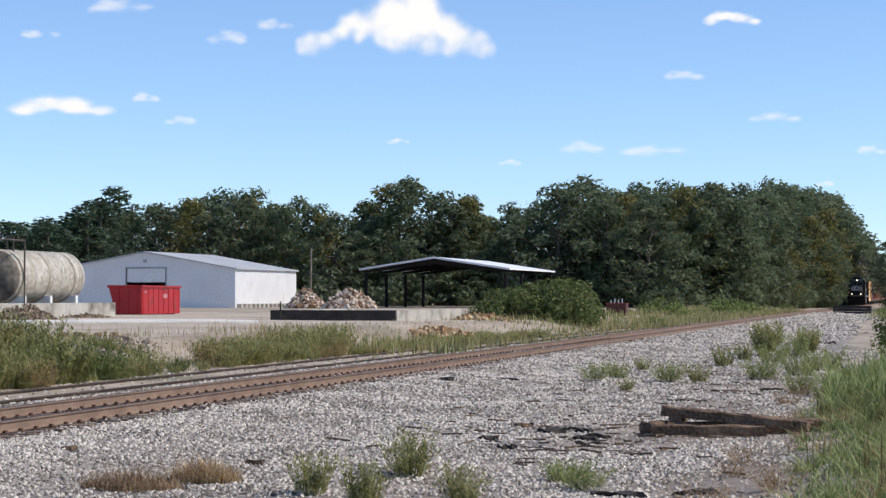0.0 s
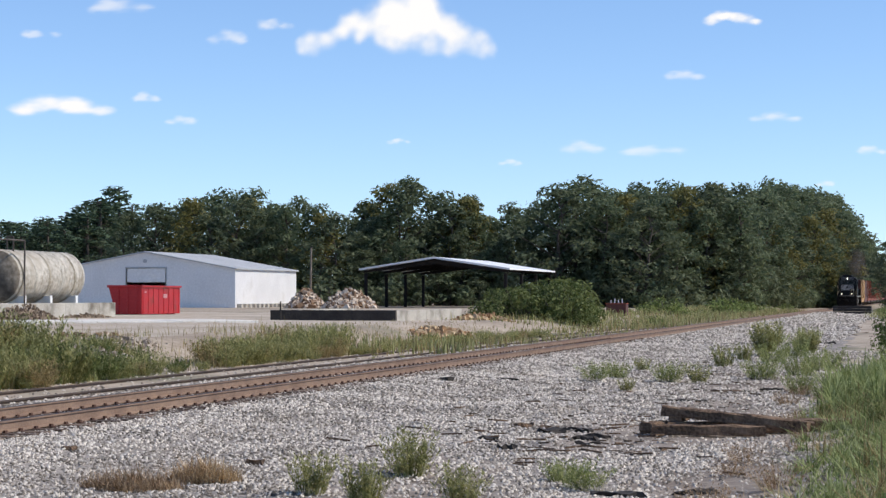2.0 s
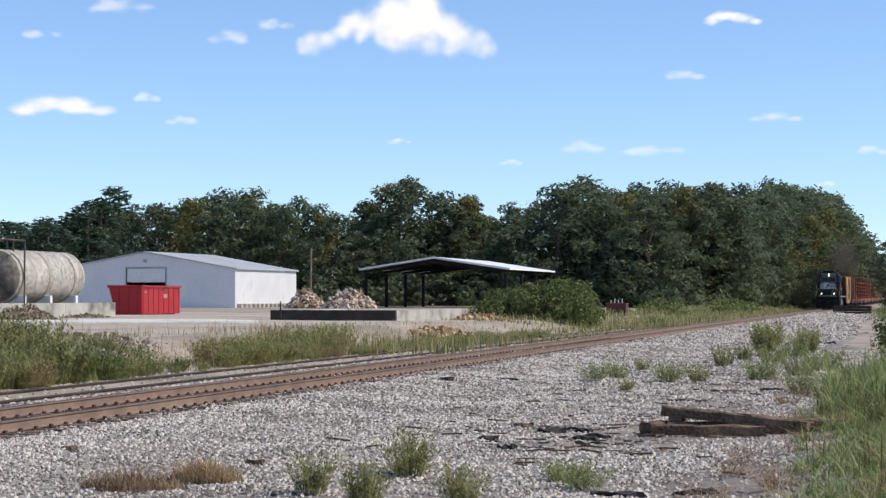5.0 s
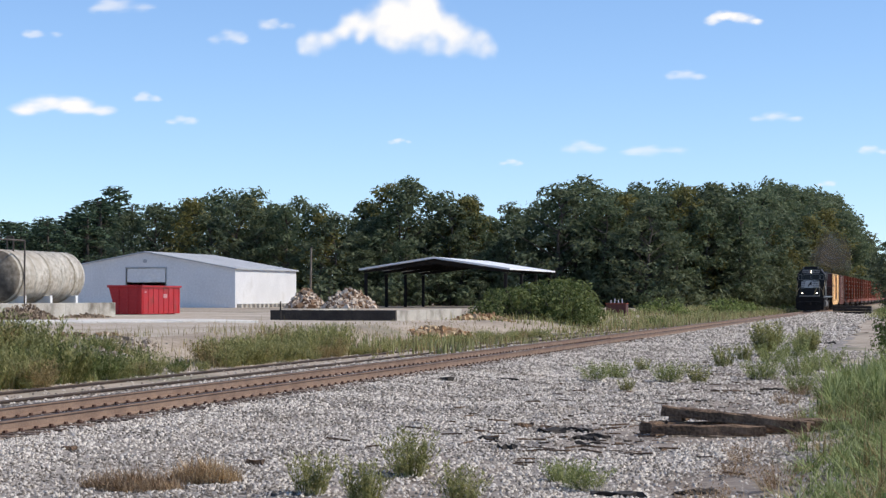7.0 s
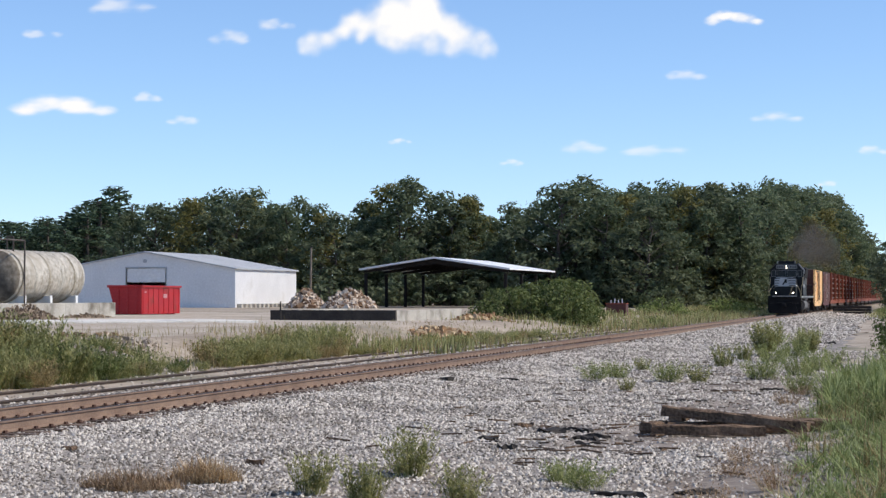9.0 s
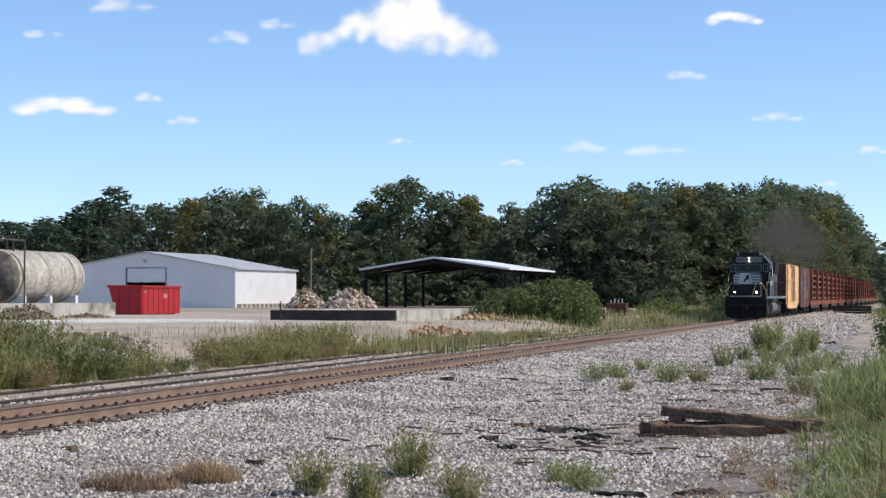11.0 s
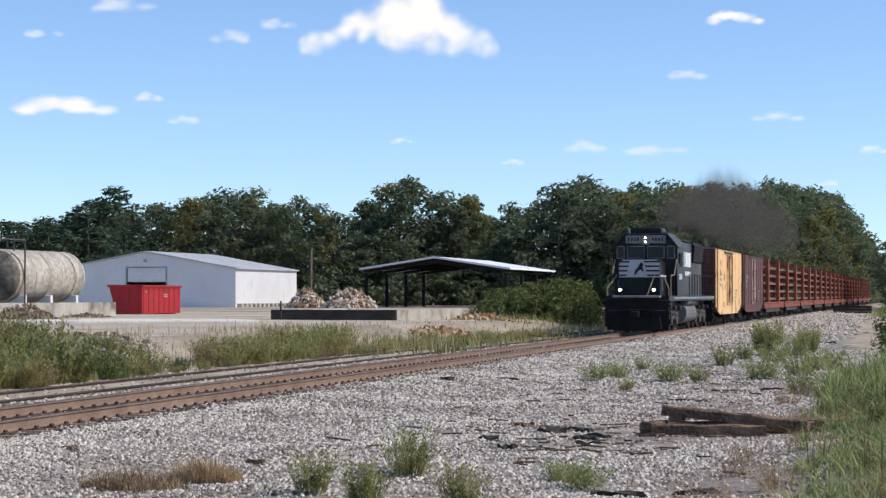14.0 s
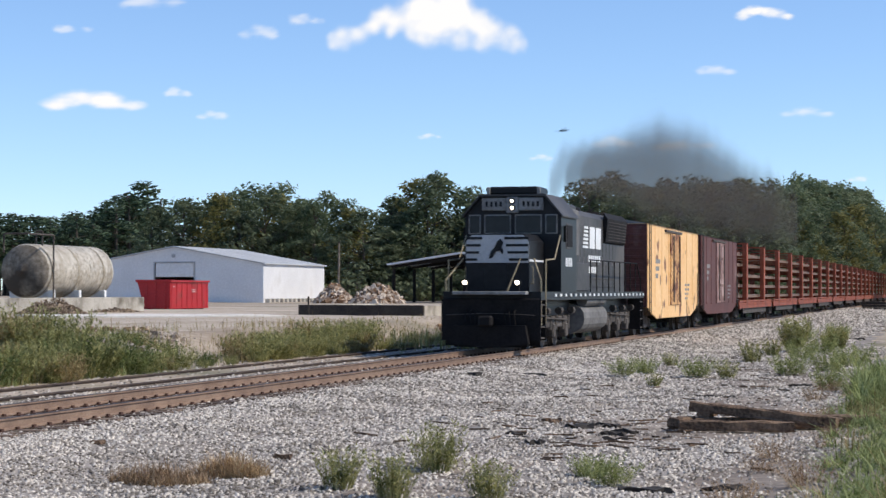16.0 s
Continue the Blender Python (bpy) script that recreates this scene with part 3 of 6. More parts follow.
def make_tree(seed, h, spread, mat, label, per=42, leaf=0.28, low=0.04, clumps_n=72):
    """A tapered trunk with limbs and a crown of many small leaf clumps, height h."""
    rnd = random.Random(seed)
    t = thing("tree", label, "tree", "trees of the wood edge")
    bm = bmesh.new()
    lean = Vector((rnd.uniform(-0.06, 0.06), rnd.uniform(-0.06, 0.06), 1))
    pts = [lean * (h * k / 6 * 0.85) + Vector((rnd.uniform(-0.2, 0.2), rnd.uniform(-0.2, 0.2), 0)) * k / 3 for k in range(7)]
    pts[0] = Vector((0, 0, -0.5))
    r = h * 0.017
    for k in range(6):
        tube(bm, pts[k], pts[k + 1], r * (1 - k / 6.6), r * (1 - (k + 1) / 6.6), n=7, caps=False)
    clumps = []
    for i in range(clumps_n):
        f = low + (1 - low) * (i + rnd.random()) / clumps_n
        width = spread * math.sin(math.pi * min(1, 0.18 + 0.8 * ((f - low) / (1 - low)) ** 0.85)) ** 0.8
        a, rr = rnd.uniform(0, 6.28), width * math.sqrt(rnd.uniform(0.15, 1))
        c = Vector((rr * math.cos(a), rr * math.sin(a), f * h * 0.95)) + lean * 0.0
        clumps.append((c, rnd.uniform(0.65, 1.35) * h * 0.062))
        if i % 2 == 0:
            base = lean * min(h * 0.8, max(h * 0.15, c.z - rr * 0.7))
            tube(bm, base, c, h * 0.005, h * 0.002, n=5, caps=False)
    part("trunk", bm, M["bark"], t)
    v, fcs = leaf_cloud(rnd, clumps, per, leaf)
    soup("crown", v, fcs, mat, t)
    return t


def make_pine(seed, h):
    rnd = random.Random(seed)
    t = thing("pine_tree", "tall dark pine on the far wood edge", "tree", "far pines")
    bm = bmesh.new()
    tube(bm, (0, 0, -0.5), (0, 0, h * 0.97), h * 0.014, h * 0.003, n=7, caps=False)
    clumps = []
    for i in range(30):
        f = 0.3 + 0.7 * (i + rnd.random()) / 30
        w = h * 0.17 * (1.02 - f) ** 0.6 * rnd.uniform(0.4, 1.1)
        a = rnd.uniform(0, 6.28)
        c = Vector((w * math.cos(a), w * math.sin(a), f * h * 0.97))
        clumps.append((c, h * 0.05 * rnd.uniform(0.7, 1.2)))
        tube(bm, (0, 0, c.z - 0.5), c, 0.06, 0.03, n=4, caps=False)
    part("trunk", bm, M["bark"], t)
    v, fcs = leaf_cloud(rnd, clumps, 34, 0.3, squash=0.6)
    soup("crown", v, fcs, M["pine"], t)
    return t


def make_bush(seed, rx, h, mat, name, label, n=26, per=120, leaf=0.13):
    rnd = random.Random(seed)
    t = thing(name, label, "bush", "bushes")
    bm = bmesh.new()
    clumps = []
    for i in range(n):
        a, rr = rnd.uniform(0, 6.28), rx * math.sqrt(rnd.random())
        top = h * (1 - 0.75 * (rr / rx) ** 2)
        c = Vector((rr * math.cos(a), rr * math.sin(a), rnd.uniform(0.15, 0.95) * top))
        clumps.append((c, h * 0.2 * rnd.uniform(0.6, 1.25)))
        tube(bm, (rr * 0.3 * math.cos(a), rr * 0.3 * math.sin(a), -0.15), c, 0.035, 0.012, n=4, caps=False)
    part("stem", bm, M["bark"], t)
    v, f = leaf_cloud(rnd, clumps, per, leaf)
    soup("foliage", v, f, mat, t)
    return t


def blades(rnd, spots, lo, hi, width, lean=0.35, leafy_part=0.0):
    """Grass blades at (x, y, z, scale): three bent pieces each, the tips drooping."""
    verts, faces = [], []
    for x, y, z, s in spots:
        h = rnd.uniform(lo, hi) * s
        a = rnd.uniform(0, 6.28)
        dx, dy = math.cos(a), math.sin(a)
        b = (rnd.random() ** 1.3) * lean * h
        droop = rnd.uniform(0.0, 0.45) * min(1.6, lean)
        w = width * rnd.uniform(0.6, 1.4)
        k = len(verts)
        px, py = -dy * w, dx * w
        for f, g in ((0.0, 1.0), (0.4, 0.9), (0.75, 0.65)):
            o, hh = b * f * f, h * (f - droop * f * f)
            verts += [(x + dx * o - px * g, y + dy * o - py * g, z - 0.03 + hh), (x + dx * o + px * g, y + dy * o + py * g, z - 0.03 + hh)]
        verts.append((x + dx * b, y + dy * b, z + h * (1 - droop)))
        faces += [(k, k + 1, k + 3, k + 2), (k + 2, k + 3, k + 5, k + 4), (k + 4, k + 5, k + 6)]
        for j in range(int(leafy_part)):
            f = rnd.uniform(0.25, 1.0)
            c = Vector((x + dx * b * f * f, y + dy * b * f * f, z + h * (f - droop * f * f)))
            aa = rnd.uniform(0, 6.28)
            d = Vector((math.cos(aa), math.sin(aa), rnd.uniform(0.2, 1.0))) * rnd.uniform(0.03, 0.09)
            q = Vector((-math.sin(aa), math.cos(aa), 0)) * d.length * 0.22
            k = len(verts)
            verts += [tuple(c), tuple(c + d * 0.5 + q), tuple(c + d), tuple(c + d * 0.5 - q)]
            faces.append((k, k + 1, k + 2, k + 3))
    return verts, faces


def weed_clump(seed, r, h, mat, name="weed", label="bushy green weed growing in the crushed stone", stems=70):
    rnd = random.Random(seed)
    t = thing(name, label, "weed", "weeds in the stone")
    spots = []
    verts, faces = [], []
    for _ in range(stems):
        a, rr = rnd.uniform(0, 6.28), r * 0.45 * math.sqrt(rnd.random())
        x, y = rr * math.cos(a), rr * math.sin(a)
        hh = h * rnd.uniform(0.55, 1.05) * (1 - 0.25 * (rr / r))
        tip = Vector((x * 2.2 + rnd.uniform(-0.06, 0.06), y * 2.2 + rnd.uniform(-0.06, 0.06), hh))
        k = len(verts)
        w = 0.006
        verts += [(x - w, y, -0.04), (x + w, y, -0.04), tuple(tip)]
        faces.append((k, k + 1, k + 2))
        for j in range(20):
            f = rnd.uniform(0.1, 1.0)
            c = Vector((x, y, 0)).lerp(tip, f)
            aa = rnd.uniform(0, 6.28)
            d = Vector((math.cos(aa), math.sin(aa), rnd.uniform(0.3, 1.3))).normalized() * h * rnd.uniform(0.07, 0.17)
            q = Vector((-math.sin(aa), math.cos(aa), 0)) * d.length * 0.13
            k = len(verts)
            verts += [tuple(c), tuple(c + d * 0.5 + q), tuple(c + d), tuple(c + d * 0.5 - q)]
            faces.append((k, k + 1, k + 2, k + 3))
    soup("foliage", verts, faces, mat, t)
    return t


# the wood edge
tree_kinds = [
    make_tree(11, 16.0, 4.6, M["leaf"], "leafy dark green oak at the wood edge"),
    make_tree(12, 18.0, 5.2, M["leaf_dark"], "tall dark green tree at the wood edge"),
    make_tree(13, 17.0, 4.2, M["leaf"], "open-crowned green tree at the wood edge", per=34, clumps_n=60),
    make_tree(14, 15.0, 5.0, M["leaf_dark"], "broad dark green tree at the wood edge", low=0.04),
    make_tree(15, 16.0, 4.4, M["leaf_yellow"], "tree with yellowing leaves at the wood edge"),
    make_tree(16, 19.0, 4.0, M["leaf"], "slender tall tree with thin crown", per=32, clumps_n=54, low=0.1),
]
pine_kinds = [make_pine(21, 17.0), make_pine(22, 19.0)]
WOOD_EDGE = [(-112, 262), (-96, 252), (-72, 246), (-56, 250), (-44, 262), (-38, 250), (-33, 246), (-30, 262), (-27, 285), (-24, 310), (-21, 335), (-20, 365), (-19, 400), (-18.5, 460), (-18, 560)]
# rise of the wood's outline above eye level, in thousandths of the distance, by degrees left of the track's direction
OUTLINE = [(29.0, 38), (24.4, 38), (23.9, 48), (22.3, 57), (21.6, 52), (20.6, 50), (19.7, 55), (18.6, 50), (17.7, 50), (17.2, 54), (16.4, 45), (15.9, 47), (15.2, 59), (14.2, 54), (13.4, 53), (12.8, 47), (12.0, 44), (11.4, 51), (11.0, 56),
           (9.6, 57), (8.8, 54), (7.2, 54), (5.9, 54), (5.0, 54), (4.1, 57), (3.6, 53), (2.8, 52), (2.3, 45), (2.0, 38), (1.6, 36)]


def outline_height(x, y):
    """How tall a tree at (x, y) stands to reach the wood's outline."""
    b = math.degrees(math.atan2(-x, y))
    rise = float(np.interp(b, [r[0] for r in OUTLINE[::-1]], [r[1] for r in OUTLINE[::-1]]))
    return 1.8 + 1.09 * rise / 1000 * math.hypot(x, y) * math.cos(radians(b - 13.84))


def crown_top(tree):
    """Height at which a tree's crown closes: its uppermost sprigs stand above it."""
    z = sorted(v.co.z for ch in tree.children if ch.name.startswith("crown") for v in ch.data.vertices)
    return z[int(len(z) * 0.985)]


def plant_wood():
    rnd = random.Random(77)
    used = set()
    rows = []
    for row in range(3):
        for (x0, y0), (x1, y1) in zip(WOOD_EDGE[:-1], WOOD_EDGE[1:]):
            n = max(2, round(math.hypot(x1 - x0, y1 - y0) / (4.3 if x0 < -25 else 6.5)))
            for i in range(n):
                f = (i + rnd.uniform(0.1, 0.9)) / n
                nx, ny = -(y1 - y0), x1 - x0
                ln = math.hypot(nx, ny)
                off = row * 7.0 + rnd.uniform(-1.5, 2.0)
                rows.append((x0 + (x1 - x0) * f + nx / ln * off, y0 + (y1 - y0) * f + ny / ln * off, row))
    heights = [crown_top(t) for t in tree_kinds]
    pine_heights = [crown_top(t) for t in pine_kinds]
    for x, y, row in rows:
        k = rnd.choices(range(6), (5, 5, 4, 5, 1.1, 2))[0]
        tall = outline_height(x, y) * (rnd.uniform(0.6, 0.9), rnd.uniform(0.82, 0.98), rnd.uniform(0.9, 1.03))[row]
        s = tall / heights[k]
        w = max(s, 0.85) * rnd.uniform(1.0, 1.25)
        m = pose(x, y, ground_z(x, y) - 0.2, 0, 0, rnd.uniform(0, 360)) @ Matrix.Diagonal((w, w, s, 1))
        if k not in used:
            used.add(k)
            tree_kinds[k].matrix_basis = m
        else:
            copy_thing(tree_kinds[k], m)
    first = [True, True]
    for i in range(60):
        x, y = -214 + i * 0.6 + rnd.uniform(-2, 2), 400 + rnd.uniform(-25, 45)
        k = i % 2
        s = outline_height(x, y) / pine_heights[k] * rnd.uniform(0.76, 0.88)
        m = pose(x, y, 0, 0, 0, rnd.uniform(0, 360)) @ Matrix.Diagonal((1.5 * s, 1.5 * s, s, 1))
        if first[k]:
            pine_kinds[k].matrix_basis, first[k] = m, False
        else:
            copy_thing(pine_kinds[k], m)
    for x, y, s in ((-4.0, 285, 0.9), (-3.0, 300, 1.1), (0.5, 290, 1.2), (-3.2, 330, 1.1), (1.0, 310, 1.3), (-2.4, 350, 1.25), (1.5, 280, 1.0), (2.0, 330, 1.3)):
        copy_thing(tree_kinds[3], pose(x, y, -0.5, 0, 0, rnd.uniform(0, 360)) @ Matrix.Diagonal((s, s, s, 1)))


plant_wood()


# ---- train ----
TRAIN = []          # (thing, metres behind the nose)


def wheelset(parent, y, r=0.5, half=0.72):
    bm = bmesh.new()
    for s in (-half, half):
        o = 0.06 if s > 0 else -0.06
        tube(bm, (s - 0.06, 0, 0), (s + 0.06, 0, 0), r, n=24)
        tube(bm, (s - o * 1.1, 0, 0), (s - o * 1.8, 0, 0), r + 0.025, n=24)
        tube(bm, (s + o, 0, 0), (s + o * 1.7, 0, 0), r * 0.35, n=12)
    tube(bm, (-half, 0, 0), (half, 0, 0), 0.09, n=10)
    w = part("wheelset", bm, M["grime"], parent)
    w.location = (0, y, r)
    return w


def freight_truck(parent, y):
    bm = bmesh.new()
    for s in (-1.0, 1.0):
        prism(bm, [(s - 0.07, 0.36), (s + 0.07, 0.36), (s + 0.07, 0.66), (s - 0.07, 0.66)], y - 1.15, y + 1.15)
        box(bm, s - 0.1, s + 0.1, y - 0.45, y + 0.45, 0.28, 0.85, bevel=0.04)
        for d in (-0.88, 0.88):
            box(bm, s - 0.12, s + 0.12, y + d - 0.16, y + d + 0.16, 0.34, 0.66, bevel=0.04)
        for d in (-0.2, 0, 0.2):
            tube(bm, (s + 0.06, y + d, 0.42), (s + 0.06, y + d, 0.78), 0.08, n=8)
    box(bm, -1.0, 1.0, y - 0.2, y + 0.2, 0.5, 0.9)
    t = part("truck", bm, M["grime"], parent, "grimy cast-steel truck")
    for d in (-0.88, 0.88):
        w = wheelset(t, y + d, r=0.42)
        if parent.name.startswith("boxcar"):
            AXLES.append(w)


def coupler(parent, y, d):
    bm = boxes((-0.1, 0.1, min(y, y + d * 0.75), max(y, y + d * 0.75), 0.78, 0.98), bevel=0.03)
    box(bm, -0.2, 0.2, min(y + d * 0.5, y + d * 0.85), max(y + d * 0.5, y + d * 0.85), 0.72, 1.04, bevel=0.05)
    part("coupler", bm, M["dark_steel"], parent)


def build_locomotive():
    o = thing("locomotive", "black six-axle diesel freight locomotive with white nose stripes, headlights lit", "locomotive")
    # underframe, pilot and steps
    bm = prism(bmesh.new(), [(-1.02, 0.95), (-1.12, 0.1), (1.12, 0.1), (1.02, 0.95)], 0.35, 0.6)
    prism(bm, [(-1.45, 0.5), (-1.45, 0.14), (1.45, 0.14), (1.45, 0.5)], 0.62, 0.68)
    box(bm, -1.48, 1.48, 0.38, 0.7, 0.9, 1.55, bevel=0.04)
    prism(bm, [(-1.2, 0.2), (-0.0, 0.08), (1.2, 0.2), (1.1, 0.75), (-1.1, 0.75)], 0.12, 0.35)
    part("pilot", bm, M["dark_steel"], o, "black front pilot with plow")
    # white edge drawn in grey paint to stand for the shade in front
    part("deck_edge", boxes((-1.12, 1.12, 0.12, 0.5, 1.66, 1.76), bevel=0.015), M["grey_dust"], o, "white front platform edge, greyed for its shade")
    bm = boxes((-1.5, 1.5, 0.52, 20.0, 1.5, 1.75), (-0.9, 0.9, 0.5, 19.8, 0.95, 1.5))
    part("underframe", bm, M["black"], o)
    for s in (-1.52, 1.52):
        for i in range(22):
            y = 2.6 + i * 0.82
            part("reflector", boxes((s - 0.012, s + 0.012, y - 0.13, y + 0.13, 1.6, 1.69)), M["white"], o, "white reflective sill block" if i == 0 else "")
    coupler(o, 0.4, -1)
    coupler(o, 20.1, 1)
    for x in (-1.28, 1.28):
        for y in (0.75, 19.4):
            for k in range(4):
                part("step", boxes((x - 0.22, x + 0.22, y - 0.32, y + 0.32, 0.35 + k * 0.33, 0.39 + k * 0.33)), M["grime"], o)
            for d in (-0.345, 0.345):
                part("step_side", boxes((x - 0.24, x + 0.24, y + d - 0.018, y + d + 0.018, 0.3, 1.52)), M["dark_steel"], o)
    # nose
    bm = bmesh.new()
    prism(bm, [(-0.98, 1.75), (0.98, 1.75), (0.98, 3.28), (0.8, 3.5), (-0.8, 3.5), (-0.98, 3.28)], 1.25, 3.5)
    part("nose", bm, M["black"], o)
    bm = prism(bmesh.new(), [(-0.97, 2.62), (0.97, 2.62), (0.97, 3.26), (0.8, 3.46), (-0.8, 3.46), (-0.97, 3.26)], 1.225, 1.246)
    part("nose_panel", bm, M["nose_white"], o, "white striped nose panel")
    for k in range(4):
        z = 2.68 + k * 0.215
        e = 0.36 + 0.05 * (3 - k)
        part("nose_stripe", boxes((-0.96, -e - 0.1, 1.205, 1.222, z, z + 0.075)), M["black"], o)
        part("nose_stripe", boxes((e - 0.14, 0.96, 1.205, 1.222, z, z + 0.075)), M["black"], o)
    bm = bmesh.new()
    vs = [bm.verts.new((x, 1.2, z)) for x, z in ((-0.26, 2.74), (-0.14, 2.78), (-0.04, 2.95), (0.1, 2.98), (0.16, 2.86), (0.2, 2.96), (0.14, 3.1), (0.2, 3.22), (0.1, 3.34), (0.0, 3.26), (-0.08, 3.08), (-0.2, 2.96))]
    f = bm.faces.new(vs)
    ext = bmesh.ops.extrude_face_region(bm, geom=[f])
    bmesh.ops.translate(bm, verts=[v for v in ext["geom"] if isinstance(v, bmesh.types.BMVert)], vec=(0, 0.02, 0))
    bmesh.ops.recalc_face_normals(bm, faces=bm.faces)
    part("emblem", bm, M["black"], o, "plain black emblem shape")
    part("nose_door", boxes((-0.42, 0.32, 1.22, 1.247, 1.8, 2.58), bevel=0.01), M["black"], o)
    part("nose_side_stripe", boxes((0.984, 0.992, 1.27, 3.3, 2.66, 2.72)), M["white"], o)
    # cab
    bm = prism(bmesh.new(), [(-1.53, 1.75), (1.53, 1.75), (1.53, 4.1), (1.0, 4.72), (-1.0, 4.72), (-1.53, 4.1)], 3.4, 5.95)
    part("cab", bm, M["black"], o)
    part("cab_roof", prism(bmesh.new(), [(-1.6, 4.07), (-1.03, 4.725), (1.03, 4.725), (1.6, 4.07), (1.6, 4.12), (1.05, 4.79), (-1.05, 4.79), (-1.6, 4.12)], 3.25, 6.05), M["black_dusty"], o, "dusty black cab roof")
    for a in (-0.98, 0.2):
        part("number_board_frame", boxes((a, a + 0.78, 3.3, 3.39, 4.28, 4.68), bevel=0.02), M["grey_dust"], o)
    for s in (-1, 1):
        part("number_board", boxes((s * 0.59 - 0.33, s * 0.59 + 0.33, 3.28, 3.299, 4.33, 4.63)), M["grey_dust"], o)
        for k in range(4):
            x = s * 0.59 - 0.26 + k * 0.15
            part("number_bar", boxes((x, x + 0.07, 3.268, 3.279, 4.4, 4.56)), M["dark_steel"], o, "dark bar on the number board")
    part("headlight_housing", boxes((-0.19, 0.19, 3.27, 3.39, 4.2, 4.71), bevel=0.03), M["grey_dust"], o)
    for x, y, z, r in ((0, 3.26, 4.57, 0.06), (0, 3.26, 4.36, 0.06), (-0.8, 0.4, 2.02, 0.08), (0.8, 0.4, 2.02, 0.08)):
        bm = bmesh.new()
        tube(bm, (x, y + 0.1, z), (x, y - 0.02, z), r + 0.03, n=16)
        h = part("headlight" if z > 3 else "ditch_light", bm, M["dark_steel"], o)
        bm = bmesh.new()
        tube(bm, (x, y, z), (x, y - 0.03, z), r, r * 0.8, n=16)
        part("lens", bm, M["lamp"], h, "lit lamp lens")
    for x in (-0.8, 0.8):
        part("lamp_bracket", boxes((x - 0.05, x + 0.05, 0.4, 0.5, 1.76, 1.95)), M["dark_steel"], o)
    for a, b in ((-1.42, -1.03), (-0.92, -0.06), (0.06, 0.92), (1.03, 1.42)):
        fr = part("front_window", boxes((a, b, 3.375, 3.397, 3.55, 4.16), bevel=0.015), M["grey_dust"], o)
        part("pane", boxes((a + 0.04, b - 0.04, 3.36, 3.374, 3.59, 4.12)), M["glass"], fr)
    for s in (-1, 1):
        for y0, y1 in ((4.15, 5.15),):
            x = s * 1.535
            fr = part("side_window", boxes((x - 0.015, x + 0.015, y0, y1, 3.1, 3.9), bevel=0.01), M["black_dusty"], o)
            # no opening: a solid dark panel stands for the shade inside the cab
            part("pane", boxes((x - 0.02 + s * 0.012, x + 0.02 + s * 0.012, y0 + 0.06, y1 - 0.06, 3.16, 3.84)), M["dark_steel"], fr, "dark window panel coloured as the unlit cab inside")
        for k in range(4):
            y = 4.1 + k * 0.28
            part("number_bar", boxes((s * 1.535 - 0.008, s * 1.535 + 0.008, y, y + 0.17, 2.54, 2.82)), M["white"], o, "white bar below the cab window")
        part("mirror", boxes((s * 1.6 - 0.04, s * 1.6 + 0.04, 3.6, 3.7, 3.3, 3.8)), M["dark_steel"], o)
    part("air_conditioner", boxes((-0.85, 0.75, 3.7, 5.2, 4.795, 5.05), bevel=0.06), M["black"], o, "roof air conditioner box")
    for x in (-0.9, 0.72):
        part("bracket", boxes((x, x + 0.1, 3.62, 3.69, 4.8, 5.03), bevel=0.01), M["grey_dust"], o, "pale bracket of the roof box")
    bm = bmesh.new()
    for k in range(5):
        tube(bm, (-0.25 + k * 0.1, 5.3, 4.9), (-0.25 + k * 0.1, 5.75 - 0.05 * k, 4.95), 0.03, 0.07, n=8)
    part("horn", bm, M["grey_dust"], o)
    # hood
    bm = prism(bmesh.new(), [(-0.92, 1.75), (0.92, 1.75), (0.92, 4.34), (0.72, 4.55), (-0.72, 4.55), (-0.92, 4.34)], 5.96, 18.9)
    part("hood", bm, M["black_dusty"], o)
    part("blower_duct", boxes((0.5, 1.3, 6.0, 7.6, 2.9, 4.45), bevel=0.05), M["tank_grey"], o, "dusty grey blower housing")
    part("inertial_filter", boxes((-1.2, 1.2, 6.0, 7.6, 4.1, 4.6), bevel=0.06), M["black_dusty"], o)
    for s in (-1, 1):
        for k in range(12):
            y = 8.3 + k * 0.72
            d = part("hood_door", boxes((s * 0.925 - 0.012, s * 0.925 + 0.012, y, y + 0.68, 1.9, 4.05), bevel=0.008), M["black_dusty"], o)
            part("latch", boxes((s * 0.94 - 0.01, s * 0.94 + 0.01, y + 0.55, y + 0.62, 2.7, 2.95)), M["grey_dust"], d)
        bm = prism(bmesh.new(), [(s * 0.94, 3.5), (s * 1.02, 3.56), (s * 1.1, 4.4), (s * 0.94, 4.62)], 14.2, 18.5)
        rad = part("radiator", bm, M["dark_steel"], o, "dark radiator housing")
        for k in range(7):
            z = 3.62 + k * 0.108
            x = s * (1.03 + 0.0103 * k)
            part("grille_bar", boxes((x - 0.012, x + 0.03 if s > 0 else x + 0.012, 14.35, 18.35, z, z + 0.025)), M["grime"], rad)
        part("battery_box", boxes((s * 1.05, s * 1.45, 6.1, 8.6, 1.76, 2.7), bevel=0.03), M["black_dusty"], o)
        # plain white emblem blocks and bars on the hood side
        x = s * 0.95
        for k in range(6):
            part("emblem_bar", boxes((x - 0.006, x + 0.006, 10.1 + 0.06 * k, 11.1, 3.26 + k * 0.135, 3.34 + k * 0.135)), M["white"], o, "white stripe bar on the hood side" if k == 0 else "")
        for y0 in (11.4, 12.6):
            part("emblem_block", boxes((x - 0.006, x + 0.006, y0, y0 + 1.0, 3.26, 4.02)), M["white"], o, "white emblem block on the hood side")
